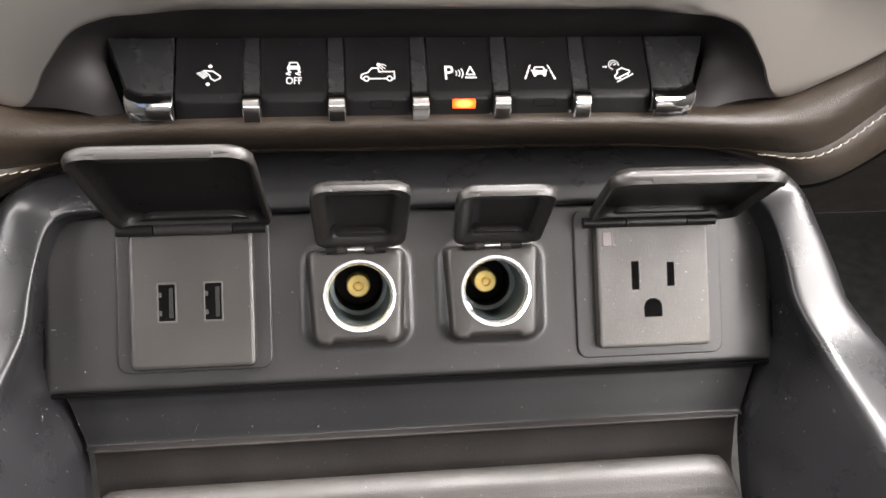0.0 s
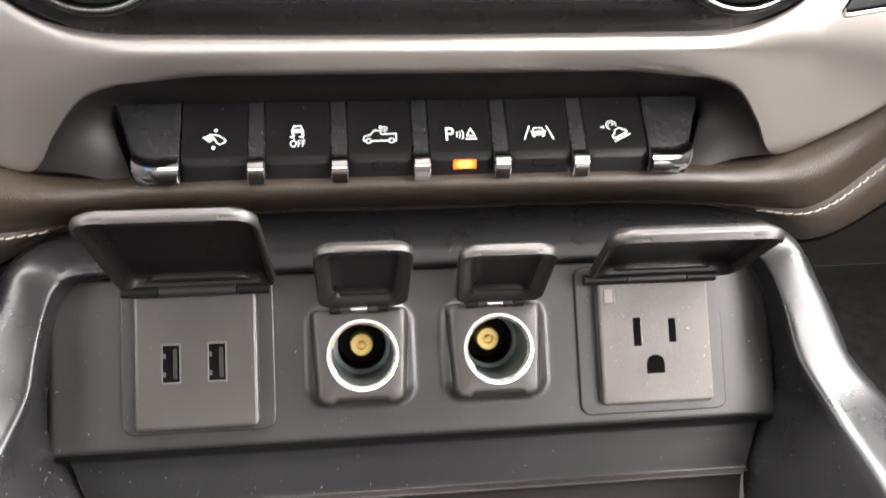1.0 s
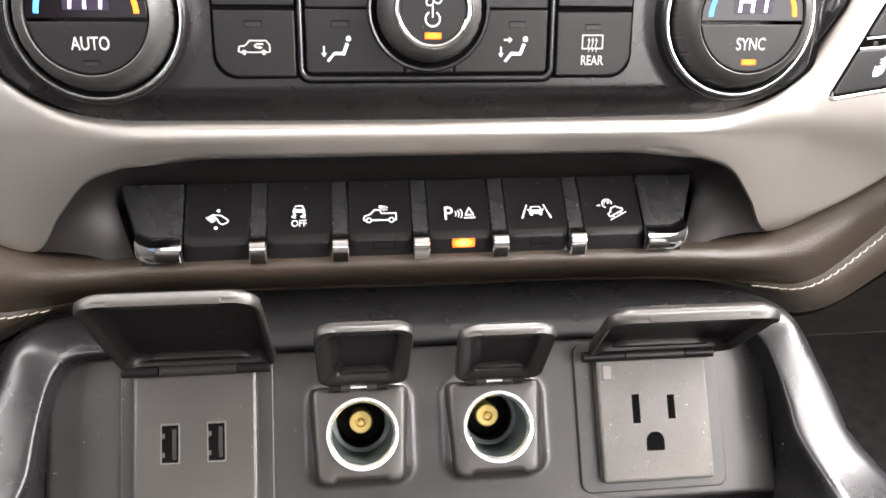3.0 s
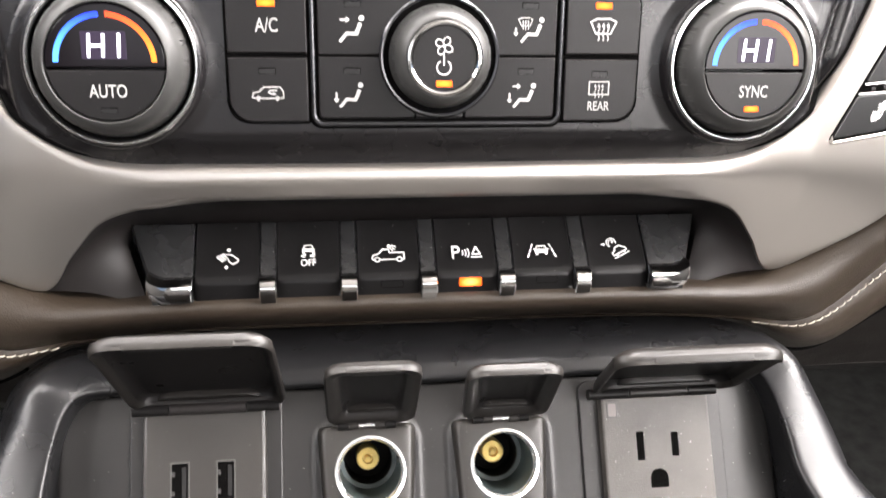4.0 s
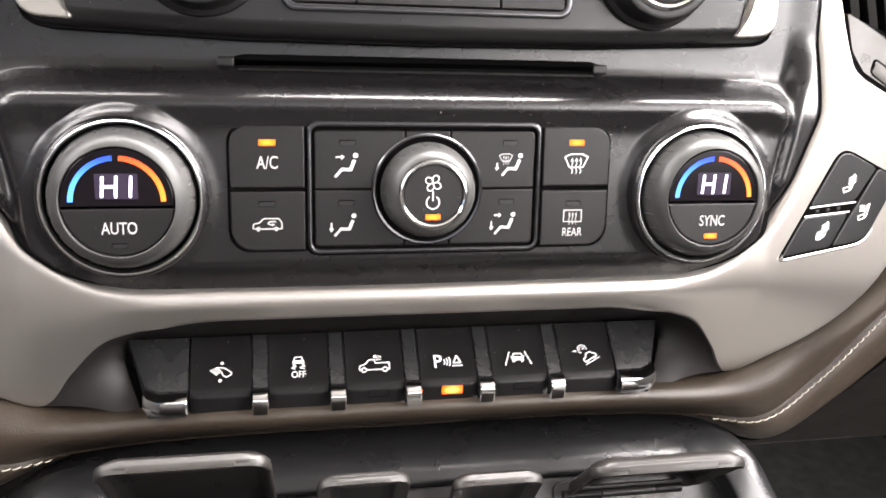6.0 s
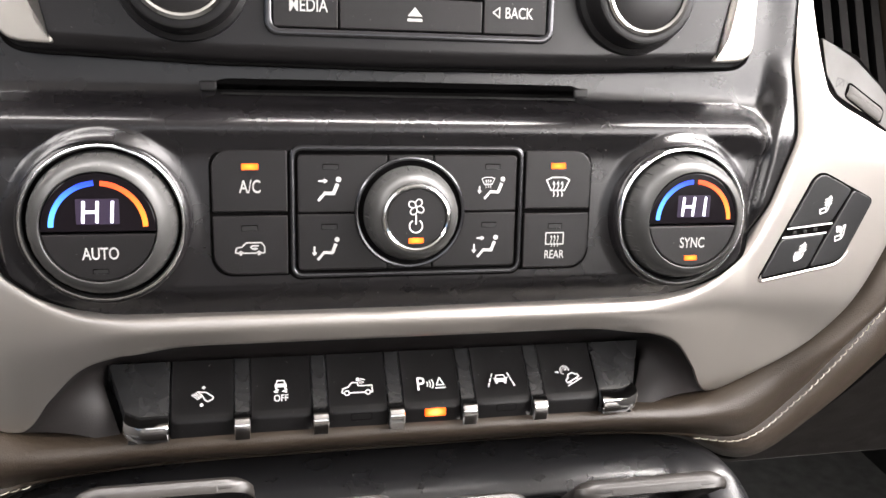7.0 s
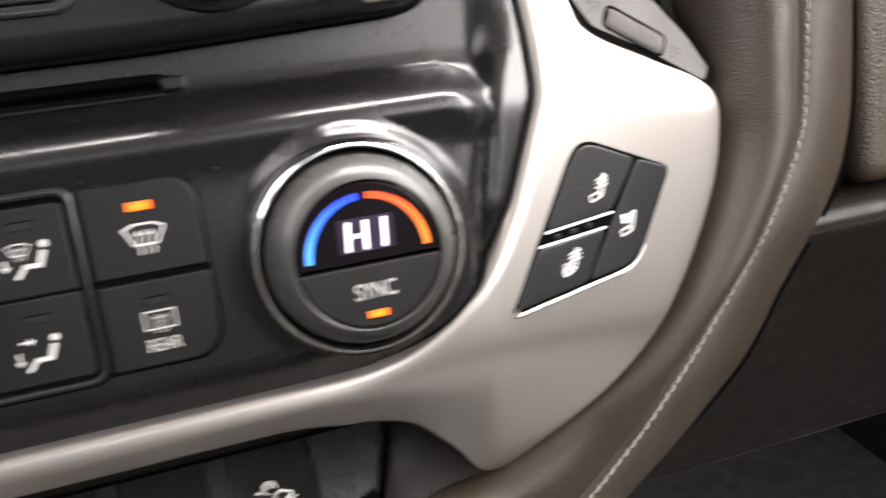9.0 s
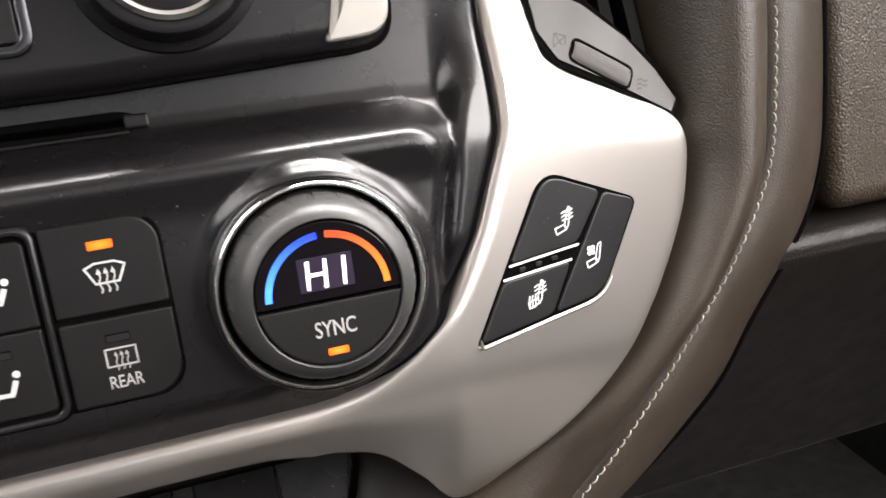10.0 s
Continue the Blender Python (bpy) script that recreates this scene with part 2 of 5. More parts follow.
def inset(pts, d):
    out = []
    n = len(pts)
    for i in range(n):
        a, b, c = Vector(pts[i - 1]), Vector(pts[i]), Vector(pts[(i + 1) % n])
        t = (c - a)
        t = t.normalized() if t.length > 1e-9 else Vector((1, 0))
        out.append((b.x - t.y * d, b.y + t.x * d))
    return out


def slab(pts, w0, w1, b=0.4, cap=True, dish=0.0, dish_in=3.0):
    """An outline raised from w0 to w1 with a rounded front edge; dish: a shallow hollow in its front."""
    bm = bmesh.new()
    layers = [(0, w0), (0, w1 - b), (b * 0.3, w1 - b * 0.3), (b, w1)]
    if b > 2.0:  # a wide rounding takes more steps
        layers = [(0, w0)] + [(b * (1 - math.cos(g)), w1 - b + b * math.sin(g)) for g in np.linspace(0, math.pi / 2, 7)]
    layers.append((b + 0.06, w1))
    if dish:
        layers += [(dish_in, w1), (dish_in + 1.0, w1 - dish), (dish_in + 1.06, w1 - dish)]
    loops = [[bm.verts.new((x, y, w)) for x, y in (inset(pts, d) if d else pts)] for d, w in layers]
    n = len(pts)
    for a, c in zip(loops, loops[1:]):
        for i in range(n):
            j = (i + 1) % n
            bm.faces.new((a[i], a[j], c[j], c[i]))
    if cap:
        bm.faces.new(loops[-1])
        bm.faces.new(loops[0][::-1])
    return bm


def band(outer, inner, w0, w1, b=0.3):
    """A flat frame between two outlines with the same number of points."""
    bm = bmesh.new()
    loops = [[bm.verts.new((x, y, w)) for x, y in pts] for pts, w in
             ((outer, w0), (outer, w1 - b), (inset(outer, b * 0.3), w1 - b * 0.3), (inset(outer, b), w1), (inset(inner, -b), w1), (inset(inner, -b * 0.3), w1 - b * 0.3), (inner, w1 - b), (inner, w0))]
    n = len(outer)
    for a, c in zip(loops, loops[1:]):
        for i in range(n):
            j = (i + 1) % n
            bm.faces.new((a[i], a[j], c[j], c[i]))
    return bm


def lathe(profile, n=64, cx=0, cy=0, cap=False):
    """A turned shape about w; profile of (radius, w) from the base outward."""
    bm = bmesh.new()
    rings = []
    for r, w in profile:
        rings.append([bm.verts.new((cx + r * math.cos(2 * math.pi * i / n), cy + r * math.sin(2 * math.pi * i / n), w)) for i in range(n)])
    for a, c in zip(rings, rings[1:]):
        for i in range(n):
            j = (i + 1) % n
            bm.faces.new((a[i], a[j], c[j], c[i]))
    if cap:
        bm.faces.new(rings[-1])
    return bm


def rod(pts, r, n=10):
    rows = []
    pts = [Vector([float(k) for k in p]) for p in pts]
    for i, p in enumerate(pts):
        t = (pts[min(i + 1, len(pts) - 1)] - pts[max(i - 1, 0)]).normalized()
        s = t.orthogonal().normalized() if i == 0 else (s - t * s.dot(t)).normalized()
        q = t.cross(s)
        rows.append([p + r * (s * math.cos(2 * math.pi * k / n) + q * math.sin(2 * math.pi * k / n)) for k in range(n)])
    bm = loft(rows, closed=True)
    bm.verts.ensure_lookup_table()
    bm.faces.new(bm.verts[:n][::-1]), bm.faces.new(bm.verts[-n:])
    return bm


class Print:
    """Flat printed signs, drawn in millimetres round (0, 0)."""

    def __init__(self):
        self.bm = bmesh.new()

    def poly(self, pts):
        self.bm.faces.new([self.bm.verts.new((x, y, 0)) for x, y in pts])
        return self

    def disc(self, x, y, r, n=14):
        return self.poly([(x + r * math.cos(2 * math.pi * i / n), y + r * math.sin(2 * math.pi * i / n)) for i in range(n)])

    def line(self, pts, w=0.45, closed=False):
        pts = [Vector(p) for p in pts]
        for a, b in zip(pts, pts[1:] + (pts[:1] if closed else [])):
            d = (b - a).normalized() if (b - a).length > 1e-6 else Vector((1, 0))
            q = Vector((-d.y, d.x)) * w / 2
            d = d * w * 0.28
            self.poly([tuple(a - d - q), tuple(b + d - q), tuple(b + d + q), tuple(a - d + q)])
        return self

    def arc(self, x, y, r, a0, a1, w=0.45, n=16, ry=None):
        return self.line([(x + r * math.cos(radians(a0 + (a1 - a0) * i / n)), y + (ry or r) * math.sin(radians(a0 + (a1 - a0) * i / n))) for i in range(n + 1)], w)

    def arrow(self, x0, y0, x1, y1, w=0.5, h=1.1):
        a, b = Vector((x0, y0)), Vector((x1, y1))
        d = (b - a).normalized()
        q = Vector((-d.y, d.x))
        m = b - d * h
        return self.line([a, m], w).poly([tuple(m - q * h * 0.75), tuple(b), tuple(m + q * h * 0.75)])

    def words(self, text, x, y, size, squeeze=0.82, slant=0.0):
        cu = bpy.data.curves.new("words", "FONT")
        cu.body, cu.size, cu.align_x, cu.align_y, cu.offset = text, 1.0, "CENTER", "CENTER", 0.008
        ob = bpy.data.objects.new("words", cu)
        me = bpy.data.meshes.new_from_object(ob)
        lo, hi = min(v.co.y for v in me.vertices), max(v.co.y for v in me.vertices)
        k = size / (hi - lo)
        for v in me.vertices:
            v.co = (x + v.co.x * k * squeeze + slant * (v.co.y - (lo + hi) / 2) * k, y + (v.co.y - (lo + hi) / 2) * k, 0)
        self.bm.from_mesh(me)
        bpy.data.objects.remove(ob), bpy.data.meshes.remove(me), bpy.data.curves.remove(cu)
        return self

    def at(self, x, y, w, k=1.0):
        for v in self.bm.verts:
            v.co = (x + v.co.x * k, y + v.co.y * k, w)
        return self.bm


def smooth(a, b, t):
    t = min(1.0, max(0.0, (t - a) / (b - a)))
    return t * t * (3 - 2 * t)


def mirror(bm):
    for v in bm.verts:
        v.co.x = -v.co.x
    bmesh.ops.reverse_faces(bm, faces=bm.faces[:])
    return bm


# ---- silver bezel of the centre stack ----
def bezel_depth(x, z):
    a = abs(x)
    y = 2.2 + (0.17 - 0.12 * smooth(-30, -66, z)) * max(0.0, a - 130)
    soft = 0.7 + 2.6 * smooth(85, 125, a)
    y += 0.57 * soft * math.log(1 + math.exp(min(60.0, (-38.0 - z) / soft)))
    y += 0.13 * max(0.0, min(z, -30.0) + 38) * (1 - smooth(88, 120, a))
    y += 0.8 * max(0.0, -43.2 - z) ** 2 * (1 - smooth(66, 92, a))  # the lower lip rolls inward
    crease = 26 - 0.13 * (a - 146)
    y += 0.31 * 1.3 * math.log(1 + math.exp(min(90.0, (z - crease) / 1.3)))
    return y


EDGE_IN = [(149, 118), (149, 75), (149.3, 45), (148.5, 30), (146.8, 24), (144.5, 18.5), (141, 10), (137, 1), (128.5, -14), (120, -22),
           (113, -26.7), (106.5, -29.6), (102, -30.8), (98, -31.5), (94, -31.9), (86, -32.2), (45, -32.6), (0, -32.8)]
EDGE_OUT = [(163, 118), (163.5, 75), (166, 49), (171, 40.5), (189, 31.5), (207.5, 21), (208, 3), (201, -15.5), (187.5, -37), (169, -57.5),
            (149, -72), (131.5, -79.5), (119.5, -65.5), (108.5, -53.5), (98, -48.8), (87, -47.4), (45, -46.9), (0, -46.6)]


def bezel():
    rows = []
    half = [np.r_[i, o] for i, o in zip(EDGE_IN, EDGE_OUT)]
    for q in spline(half, 12):
        i, o = Vector(q[:2]), Vector(q[2:])
        e = (o - i)
        length = e.length
        e.normalize()
        row = []
        bead = 1 + 0.8 * smooth(118, 142, i.x)  # the rounded inner edge broadens up the sides
        for d, dy in ((0, 6.0), (0.1, 3.3), (0.4, 2.0), (0.8, 1.2), (1.3, 0.55), (1.9, 0.15), (2.6, 0.0)):
            p = i + e * d * bead
            row.append((p.x, bezel_depth(*(i + e * 2.6 * bead)) + dy, p.y))
        for k in range(1, 28):
            p = i + e * (2.6 * bead + (length - 1.4 - 2.6 * bead) * k / 27)
            row.append((p.x, bezel_depth(p.x, p.y), p.y))
        for d, dy in ((0.8, 0.25), (0.3, 0.8), (0.0, 1.8), (0.0, 9.0)):
            p = i + e * (length - d)
            row.append((p.x, bezel_depth(p.x, p.y) + dy, p.y))
        rows.append(row)
    rows = rows[:-1]
    left = [[(-x, y, z) for x, y, z in r] for r in rows]
    return loft(rows + left[::-1])


bezel_ob = solid("dash_bezel", bezel(), SILVER, (0, 3, -36), "satin silver painted bezel round the dark centre stack", "dash trim", kind="structure", sharp=24)


# ---- dark panel of the centre stack ----
def stack_depth(x, z):
    a = abs(x)
    y = 0.0
    y += 5.4 * smooth(-22, -33, z)
    # the raised field ends in a rounded shoulder along its top and both sides
    u = a - float(np.interp(z, (-22, -8, 0, 7, 18, 31, 60), (123.5, 125, 125.4, 126.5, 128.8, 131.2, 133)))
    v = z - 30.0
    d = math.hypot(max(u + 9, 0), max(v + 9, 0)) - 9 if max(u, v) > -9 else max(u, v)
    deep = 6.0 + 8.0 * smooth(26, 40, z)
    side = smooth(18, 28, z)
    y += deep * smooth(-0.5, 5.0 + 4.0 * side, d) - 2.5 * math.exp(-((d + 2.0) / 7.0) ** 2) * (0.25 + 0.75 * side)
    # beyond the valley the panel rises again to a flat rim beside the bezel
    start = float(np.interp(z, (-12, 0, 7, 18, 31, 60), (125, 127.8, 129.8, 132.6, 134.6, 135.5)))
    if a > start and z > -12:
        rise = smooth(0.0, 5.2 + 7.0 * smooth(28, 48, z), a - start) * smooth(-12, 4, z)
        y += (min(bezel_depth(a, z) - 0.6, y - 1.2) - y) * rise
    # swollen collars round the two temperature knobs, with a well inside each
    for cx, cz in KNOBS:
        r = math.hypot(x - cx, z - cz)
        if r < 33.0:
            outer = smooth(-0.25, 0.75, ((x - cx) * (0.6 if cx > 0 else -0.6) + (z - cz) * 0.8) / max(r, 1.0))
            y -= (0.7 + 0.9 * outer + 3.6 * outer * max(0.0, (z - cz) / 30) ** 0.8) * smooth(29.8, 24.8, r) * smooth(23.6, 24.6, r)
    return y


KNOBS = ((-95.3, -0.6), (97.4, -0.9))


def stack_panel():
    """The panel's skin between its edges, wide enough to tuck under the bezel."""
    edge = [e for e in spline([np.array(p) for p in EDGE_IN], 6)][::-1]
    ez, ex = [e[1] for e in edge], [e[0] for e in edge]
    ez = list(np.maximum.accumulate(ez))
    rows = []
    zs = list(np.linspace(-34.5, -24, 8)) + list(np.linspace(-23.2, 22, 70)) + list(np.linspace(22.5, 38, 40)) + list(np.linspace(39, 118, 28))
    for z in zs:
        wide = float(np.interp(z, ez, ex)) + 1.5 if z > -31.3 else 99.0
        n = 360
        row = []
        for k in range(n + 1):
            x = wide * (2 * k / n - 1)
            row.append((x, stack_depth(x, z) + 4.0 * smooth(3.2, 0.5, wide - abs(x)) * smooth(-31, -26, z), z))
        rows.append(row)
    return loft(rows)


line = [Vector(e) for e in spline([np.array(p) for p in EDGE_IN[:14]], 6)]
for s in (-1, 1):
    seal = [(s * (p.x - 0.7), stack_depth(p.x - 2.6, p.y) + 1.9, p.y) for p in line]
    part("edge_gap_strip", rod(seal, 1.25, 8), HOLE, bezel_ob, label="black gap between bezel and stack")
stack_ob = solid("centre_stack_panel", stack_panel(), STACK, (0, 0, 0), "dark satin centre stack panel with raised climate area", "dash panel", kind="structure", sharp=60)


# ---- pocket with the row of switches ----
def pocket():
    arch = [(131.5, -79.5), (119.5, -65.5), (108.5, -53.5), (98, -48.8), (87, -47.4), (45, -46.9), (0, -46.6)]
    deep = [(97, 24, -86), (104.5, 34, -66), (104, 36.5, -60.5), (98, 37, -58.0), (87, 37, -58.0), (45, 37, -58.0), (0, 37, -58.0)]
    low = [(97, 50, -92), (104.5, 60, -80), (104, 60, -75), (98, 60, -75), (87, 60, -75), (45, 60, -75), (0, 60, -75)]
    rows = []
    for q in spline([np.r_[a, d, l] for a, d, l in zip(arch, deep, low)], 10):
        a = np.array([q[0], bezel_depth(q[0], q[1]) + 1.2, q[1]])
        d, l = q[2:5], q[5:8]
        row = [a + np.array([0, 3.0, 0.6])]
        for k in range(9):
            t = k / 8
            p = a * (1 - t) + d * t
            p[2] += 2.2 * math.sin(math.pi * t)
            row.append(p)
        rows.append(row + [l])
    left = [[(-p[0], p[1], p[2]) for p in r] for r in rows]
    return loft(rows + left[::-1][1:])


solid("switch_pocket", pocket(), HOUSING, (0, 46, -75), "warm black arched pocket behind the switch row", "dash trim", kind="structure", sharp=45)

KEY_FRONT, KEY_BACK, KEY_FOOT = Vector((0, 19.4, -75.8)), Vector((0, 34.6, -58.6)), Vector((0, 20.5, -84.8))
KF = frame_at((KEY_FRONT + KEY_BACK) / 2, (1, 0, 0), KEY_BACK - KEY_FRONT)
KL = (KEY_BACK - KEY_FRONT).length / 2
KFRONT = frame_at((KEY_FRONT + KEY_FOOT) / 2, (1, 0, 0), KEY_FRONT - KEY_FOOT)


def key_body(x0, x1, x0b=None, x1b=None, out=0.0, r=1.8, dish=0.0):
    """A piano-key shape: sloped top, rounded front edge, short front face."""
    x0b, x1b = x0 if x0b is None else x0b, x1 if x1b is None else x1b
    f = KEY_FRONT + Vector((0, -out, 0))
    top = (KEY_BACK - f).normalized()
    down = (KEY_FOOT + Vector((0, -out, 0)) - f).normalized()
    prof = [KEY_BACK + Vector((0, 0, -6)), KEY_BACK]
    for t in (0.3, 0.5, 0.7):
        prof.append(f * t + KEY_BACK * (1 - t))
    a, b = f + top * r * 1.4, f + down * r
    for k in range(7):
        t = k / 6
        prof.append(a * (1 - t) ** 2 + f * 2 * t * (1 - t) + b * t * t)
    prof += [KEY_FOOT + Vector((0, -out, 0)), KEY_FOOT + Vector((0, 14, 2))]
    y0, y1 = KEY_FRONT.y, KEY_BACK.y
    cols = []
    n = 9
    for k in range(n):
        t = k / (n - 1)
        e = 0.45 if k in (0, n - 1) else 0.0
        col = []
        for p in prof:
            s = min(1, max(0, (p.y - y0) / (y1 - y0)))
            xa, xb = x0 + (x0b - x0) * s, x1 + (x1b - x1) * s
            tt = (0, 0.35 / (xb - xa) * 1.0, 0.14, 0.3, 0.5, 0.7, 0.86, 1 - 0.35 / (xb - xa), 1)[k]
            q = Vector((xa + (xb - xa) * tt, p.y + e * 0.5, p.z - e * 0.7))
            if dish and 0.1 < tt < 0.9 and 0.15 < s < 0.75:
                q += Vector((0, 0.35, -0.3)) * dish
            col.append(q)
        cols.append(col)
    skirts = [[Vector((c.x, c.y + 1.5, c.z - 6)) for c in cols[0]]], [[Vector((c.x, c.y + 1.5, c.z - 6)) for c in cols[-1]]]
    return loft(skirts[0] + cols + skirts[1], flip=True)


def key_sign(which):
    p = Print()
    if which == "pedal":
        p.line([(-1.5, 1.5), (1.2, 1.2), (3.6, -0.6), (3.4, -1.4), (1.8, -2.2), (0.6, -1.4), (0.2, -0.3)], 0.42, True)
        for k in range(4):
            p.line([(-3.6 + 0.6 * k, 0.5 + 0.32 * k), (-1.5 + 0.55 * k, -1.3 + 0.36 * k)], 0.36)
        for x, y in ((0.4, 3.0), (-0.3, -3.4)):
            p.poly([(x - 0.75, y), (x, y - 0.75), (x + 0.75, y), (x, y + 0.75)])
    elif which == "skid":
        p.poly([(-2.1, 1.6), (2.1, 1.6), (2.1, 2.6), (1.7, 2.95), (-1.7, 2.95), (-2.1, 2.6)]).line([(-1.6, 2.9), (-1.15, 4.1), (1.15, 4.1), (1.6, 2.9)], 0.42)
        p.line([(-1.6, 1.6), (-1.6, 1.1)], 0.7).line([(1.6, 1.6), (1.6, 1.1)], 0.7)
        p.line([(-1.5, 0.9), (-0.9, 0.6), (-2.4, 0.1), (-1.2, -0.4)], 0.42).line([(1.5, 0.9), (2.2, 0.6), (0.6, 0.1), (2.0, -0.4)], 0.42)
        p.words("OFF", 0, -2.4, 2.5, 0.85)
    elif which == "truck":
        p.line([(-5.4, -1.6), (-5.1, -0.4), (-3.1, 0.25), (-1.8, 1.85), (0.3, 1.85), (0.5, 0.55), (5.5, 0.55), (5.5, -2.0), (4.9, -2.0)], 0.46)
        p.line([(2.9, -2.0), (-2.8, -2.0)], 0.46).line([(-4.6, -2.0), (-5.2, -2.0), (-5.4, -1.6)], 0.46)
        p.arc(-3.7, -2.0, 0.85, 0, 360, 0.42, 12).arc(3.9, -2.0, 0.85, 0, 360, 0.42, 12)
        p.disc(0.5, 3.0, 0.68)
        for x0, y0, x1, y1 in ((1.5, 3.3, 2.9, 2.7), (1.4, 2.6, 2.6, 1.7), (0.9, 2.0, 1.8, 1.3)):
            p.line([(x0, y0), (x1, y1)], 0.34)
    elif which == "park":
        p.words("P", -3.6, 0, 5.0, 0.92)
        for k, r in enumerate((1.3, 1.9, 2.6)):
            p.arc(-0.9 + 1.05 * k - r, -0.3, r, -38, 38, 0.42, 8)
        p.line([(2.3, -0.8), (3.7, 2.0), (5.1, -0.8)], 0.5, True).line([(1.9, -1.9), (5.5, -1.9)], 0.55)
    elif which == "lane":
        for m in (-1, 1):
            for a, b in ((0.0, 0.26), (0.38, 0.62), (0.74, 1.0)):
                p.line([(m * (5.0 - 2.0 * a), -2.6 + 5.0 * a), (m * (5.0 - 2.0 * b), -2.6 + 5.0 * b)], 0.62 - 0.2 * a)
            p.poly([(m * 1.6 - 0.45, -1.7), (m * 1.6 + 0.45, -1.7), (m * 1.6 + 0.45, -0.9), (m * 1.6 - 0.45, -0.9)])
            p.line([(m * 2.2, 0.4), (m * 2.8, 0.6)], 0.4)
        p.poly([(-2.3, -1.0), (2.3, -1.0), (2.4, 0.1), (2.0, 0.5), (-2.0, 0.5), (-2.4, 0.1)]).line([(-2.0, 0.4), (-1.4, 1.7), (1.4, 1.7), (2.0, 0.4)], 0.42)
    else:
        p.arc(-1.0, 2.3, 1.7, -10, 250, 0.36).arc(-1.0, 2.3, 1.0, 20, 200, 0.3, 10).line([(-1.0, 2.3), (-0.1, 2.7)], 0.4)
        p.arrow(-4.8, 1.6, -3.2, 1.6, 0.4, 0.8)
        c, d = math.cos(radians(27)), math.sin(radians(27))

        def tip(pts):
            return [(1.5 + x * c - y * d, -1.1 + x * d + y * c) for x, y in pts]

        p.line(tip([(-2.7, -0.7), (-2.7, 0.5), (-1.5, 0.8), (-0.7, 1.9), (1.2, 1.9), (2.2, 0.6), (2.8, 0.3), (2.8, -0.7)]), 0.46, True)
        p.line(tip([(-1.6, -0.7), (-1.6, -1.1)]), 0.9).line(tip([(1.6, -0.7), (1.6, -1.1)]), 0.9)
        p.line(tip([(-3.2, -1.75), (3.4, -1.75)]), 0.36)
    return p


SWITCHES = (("pedal", -69.8, "with a white pedal sign"), ("skid", -42, "with a white skidding car sign"), ("truck", -14, "with a white pickup bed lamp sign"),
        ("park", 14, "with white parking sign and amber lamp"), ("lane", 42, "with a white lane sign"), ("hill", 69.8, "with a white hill descent sign"))
for sign, cx, words in SWITCHES:
    sw = thing("dash_switch", (cx, 17, -83), "soft black key switch " + words, "switch", "switch row")
    part("key", key_body(cx - 11.0, cx + 11.0, dish=1.9), KEY, sw)
    part("sign", key_sign(sign).at(cx, -2.4, 0.06, 1.04), INK, sw, KF)
    if sign in ("truck", "park", "lane"):
        lit = sign == "park"
        if lit:
            part("indicator_lamp", slab(rrect(cx - 2.9, 0.4, cx + 5.1, 3.5, 0.5), -0.6, 0.5, 0.15), AMBER_BRIGHT, sw, KFRONT, "glowing amber lamp")
        else:
            lamp = part("indicator_lamp", band(rrect(cx - 2.9, 0.5, cx + 5.1, 3.4, 0.7), rrect(cx - 2.65, 0.75, cx + 4.85, 3.15, 0.5), -0.6, 0.1, 0.03), HOLE, sw, KFRONT, "unlit lamp")
            part("lamp_window", slab(rrect(cx - 2.65, 0.75, cx + 4.85, 3.15, 0.5), -0.6, 0.08, 0.05), KEY, lamp, KFRONT)
for cx in (-55.9, -28, 0, 28, 55.9):
    sp = thing("switch_divider", (cx, 17, -83), "gloss black divider with a chrome tip between switches", "switch trim", "switch dividers")
    part("bar", key_body(cx - 2.75, cx + 2.75, out=0.3), GLOSS, sp)
    f = KEY_FRONT
    tip = loft([[Vector((cx + dx, y - 0.15 + (0.5 if abs(dx) > 2.5 else 0), z)) for y, z in ((21.4, -74.0), (19.0, -74.2), (17.0, -74.7), (15.7, -76.0), (15.2, -77.8), (15.6, -80.2), (16.8, -83.0), (22, -84.4))]
                for dx in (-2.9, -2.5, 0, 2.5, 2.9)], flip=True)
    part("tip", tip, CHROME, sp, label="chrome tip")
for s in (-1, 1):
    cap = thing("switch_end_cap", (s * 88, 17, -83), "gloss black end cap with a chrome tip on the switch row", "switch trim", "switch row ends")
    bm = key_body(81.3, 95.0, 81.3, 103.0, out=0.4, r=2.5)
    part("cap", bm if s > 0 else mirror(bm), GLOSS, cap)
    rows = []
    for k, dx in enumerate((81.2, 81.6, 86, 91, 94.2, 95.6)):
        back = 3.2 * max(0, (k - 3)) * 0.8
        rows.append([Vector((dx + (0.6 if k > 3 else 0) * j / 4, y - 0.3 + back * 0.5 + (0.4 if k == 0 else 0), z + back * 0.4)) for j, (y, z) in enumerate(((21.6, -73.8), (19.0, -74.1), (16.8, -74.6), (15.2, -75.9), (14.8, -77.8), (15.2, -80.0), (16.6, -82.0), (22, -82.8)))])
    bm = loft(rows, flip=True)
    part("tip", bm if s > 0 else mirror(bm), CHROME, cap, label="chrome tip")


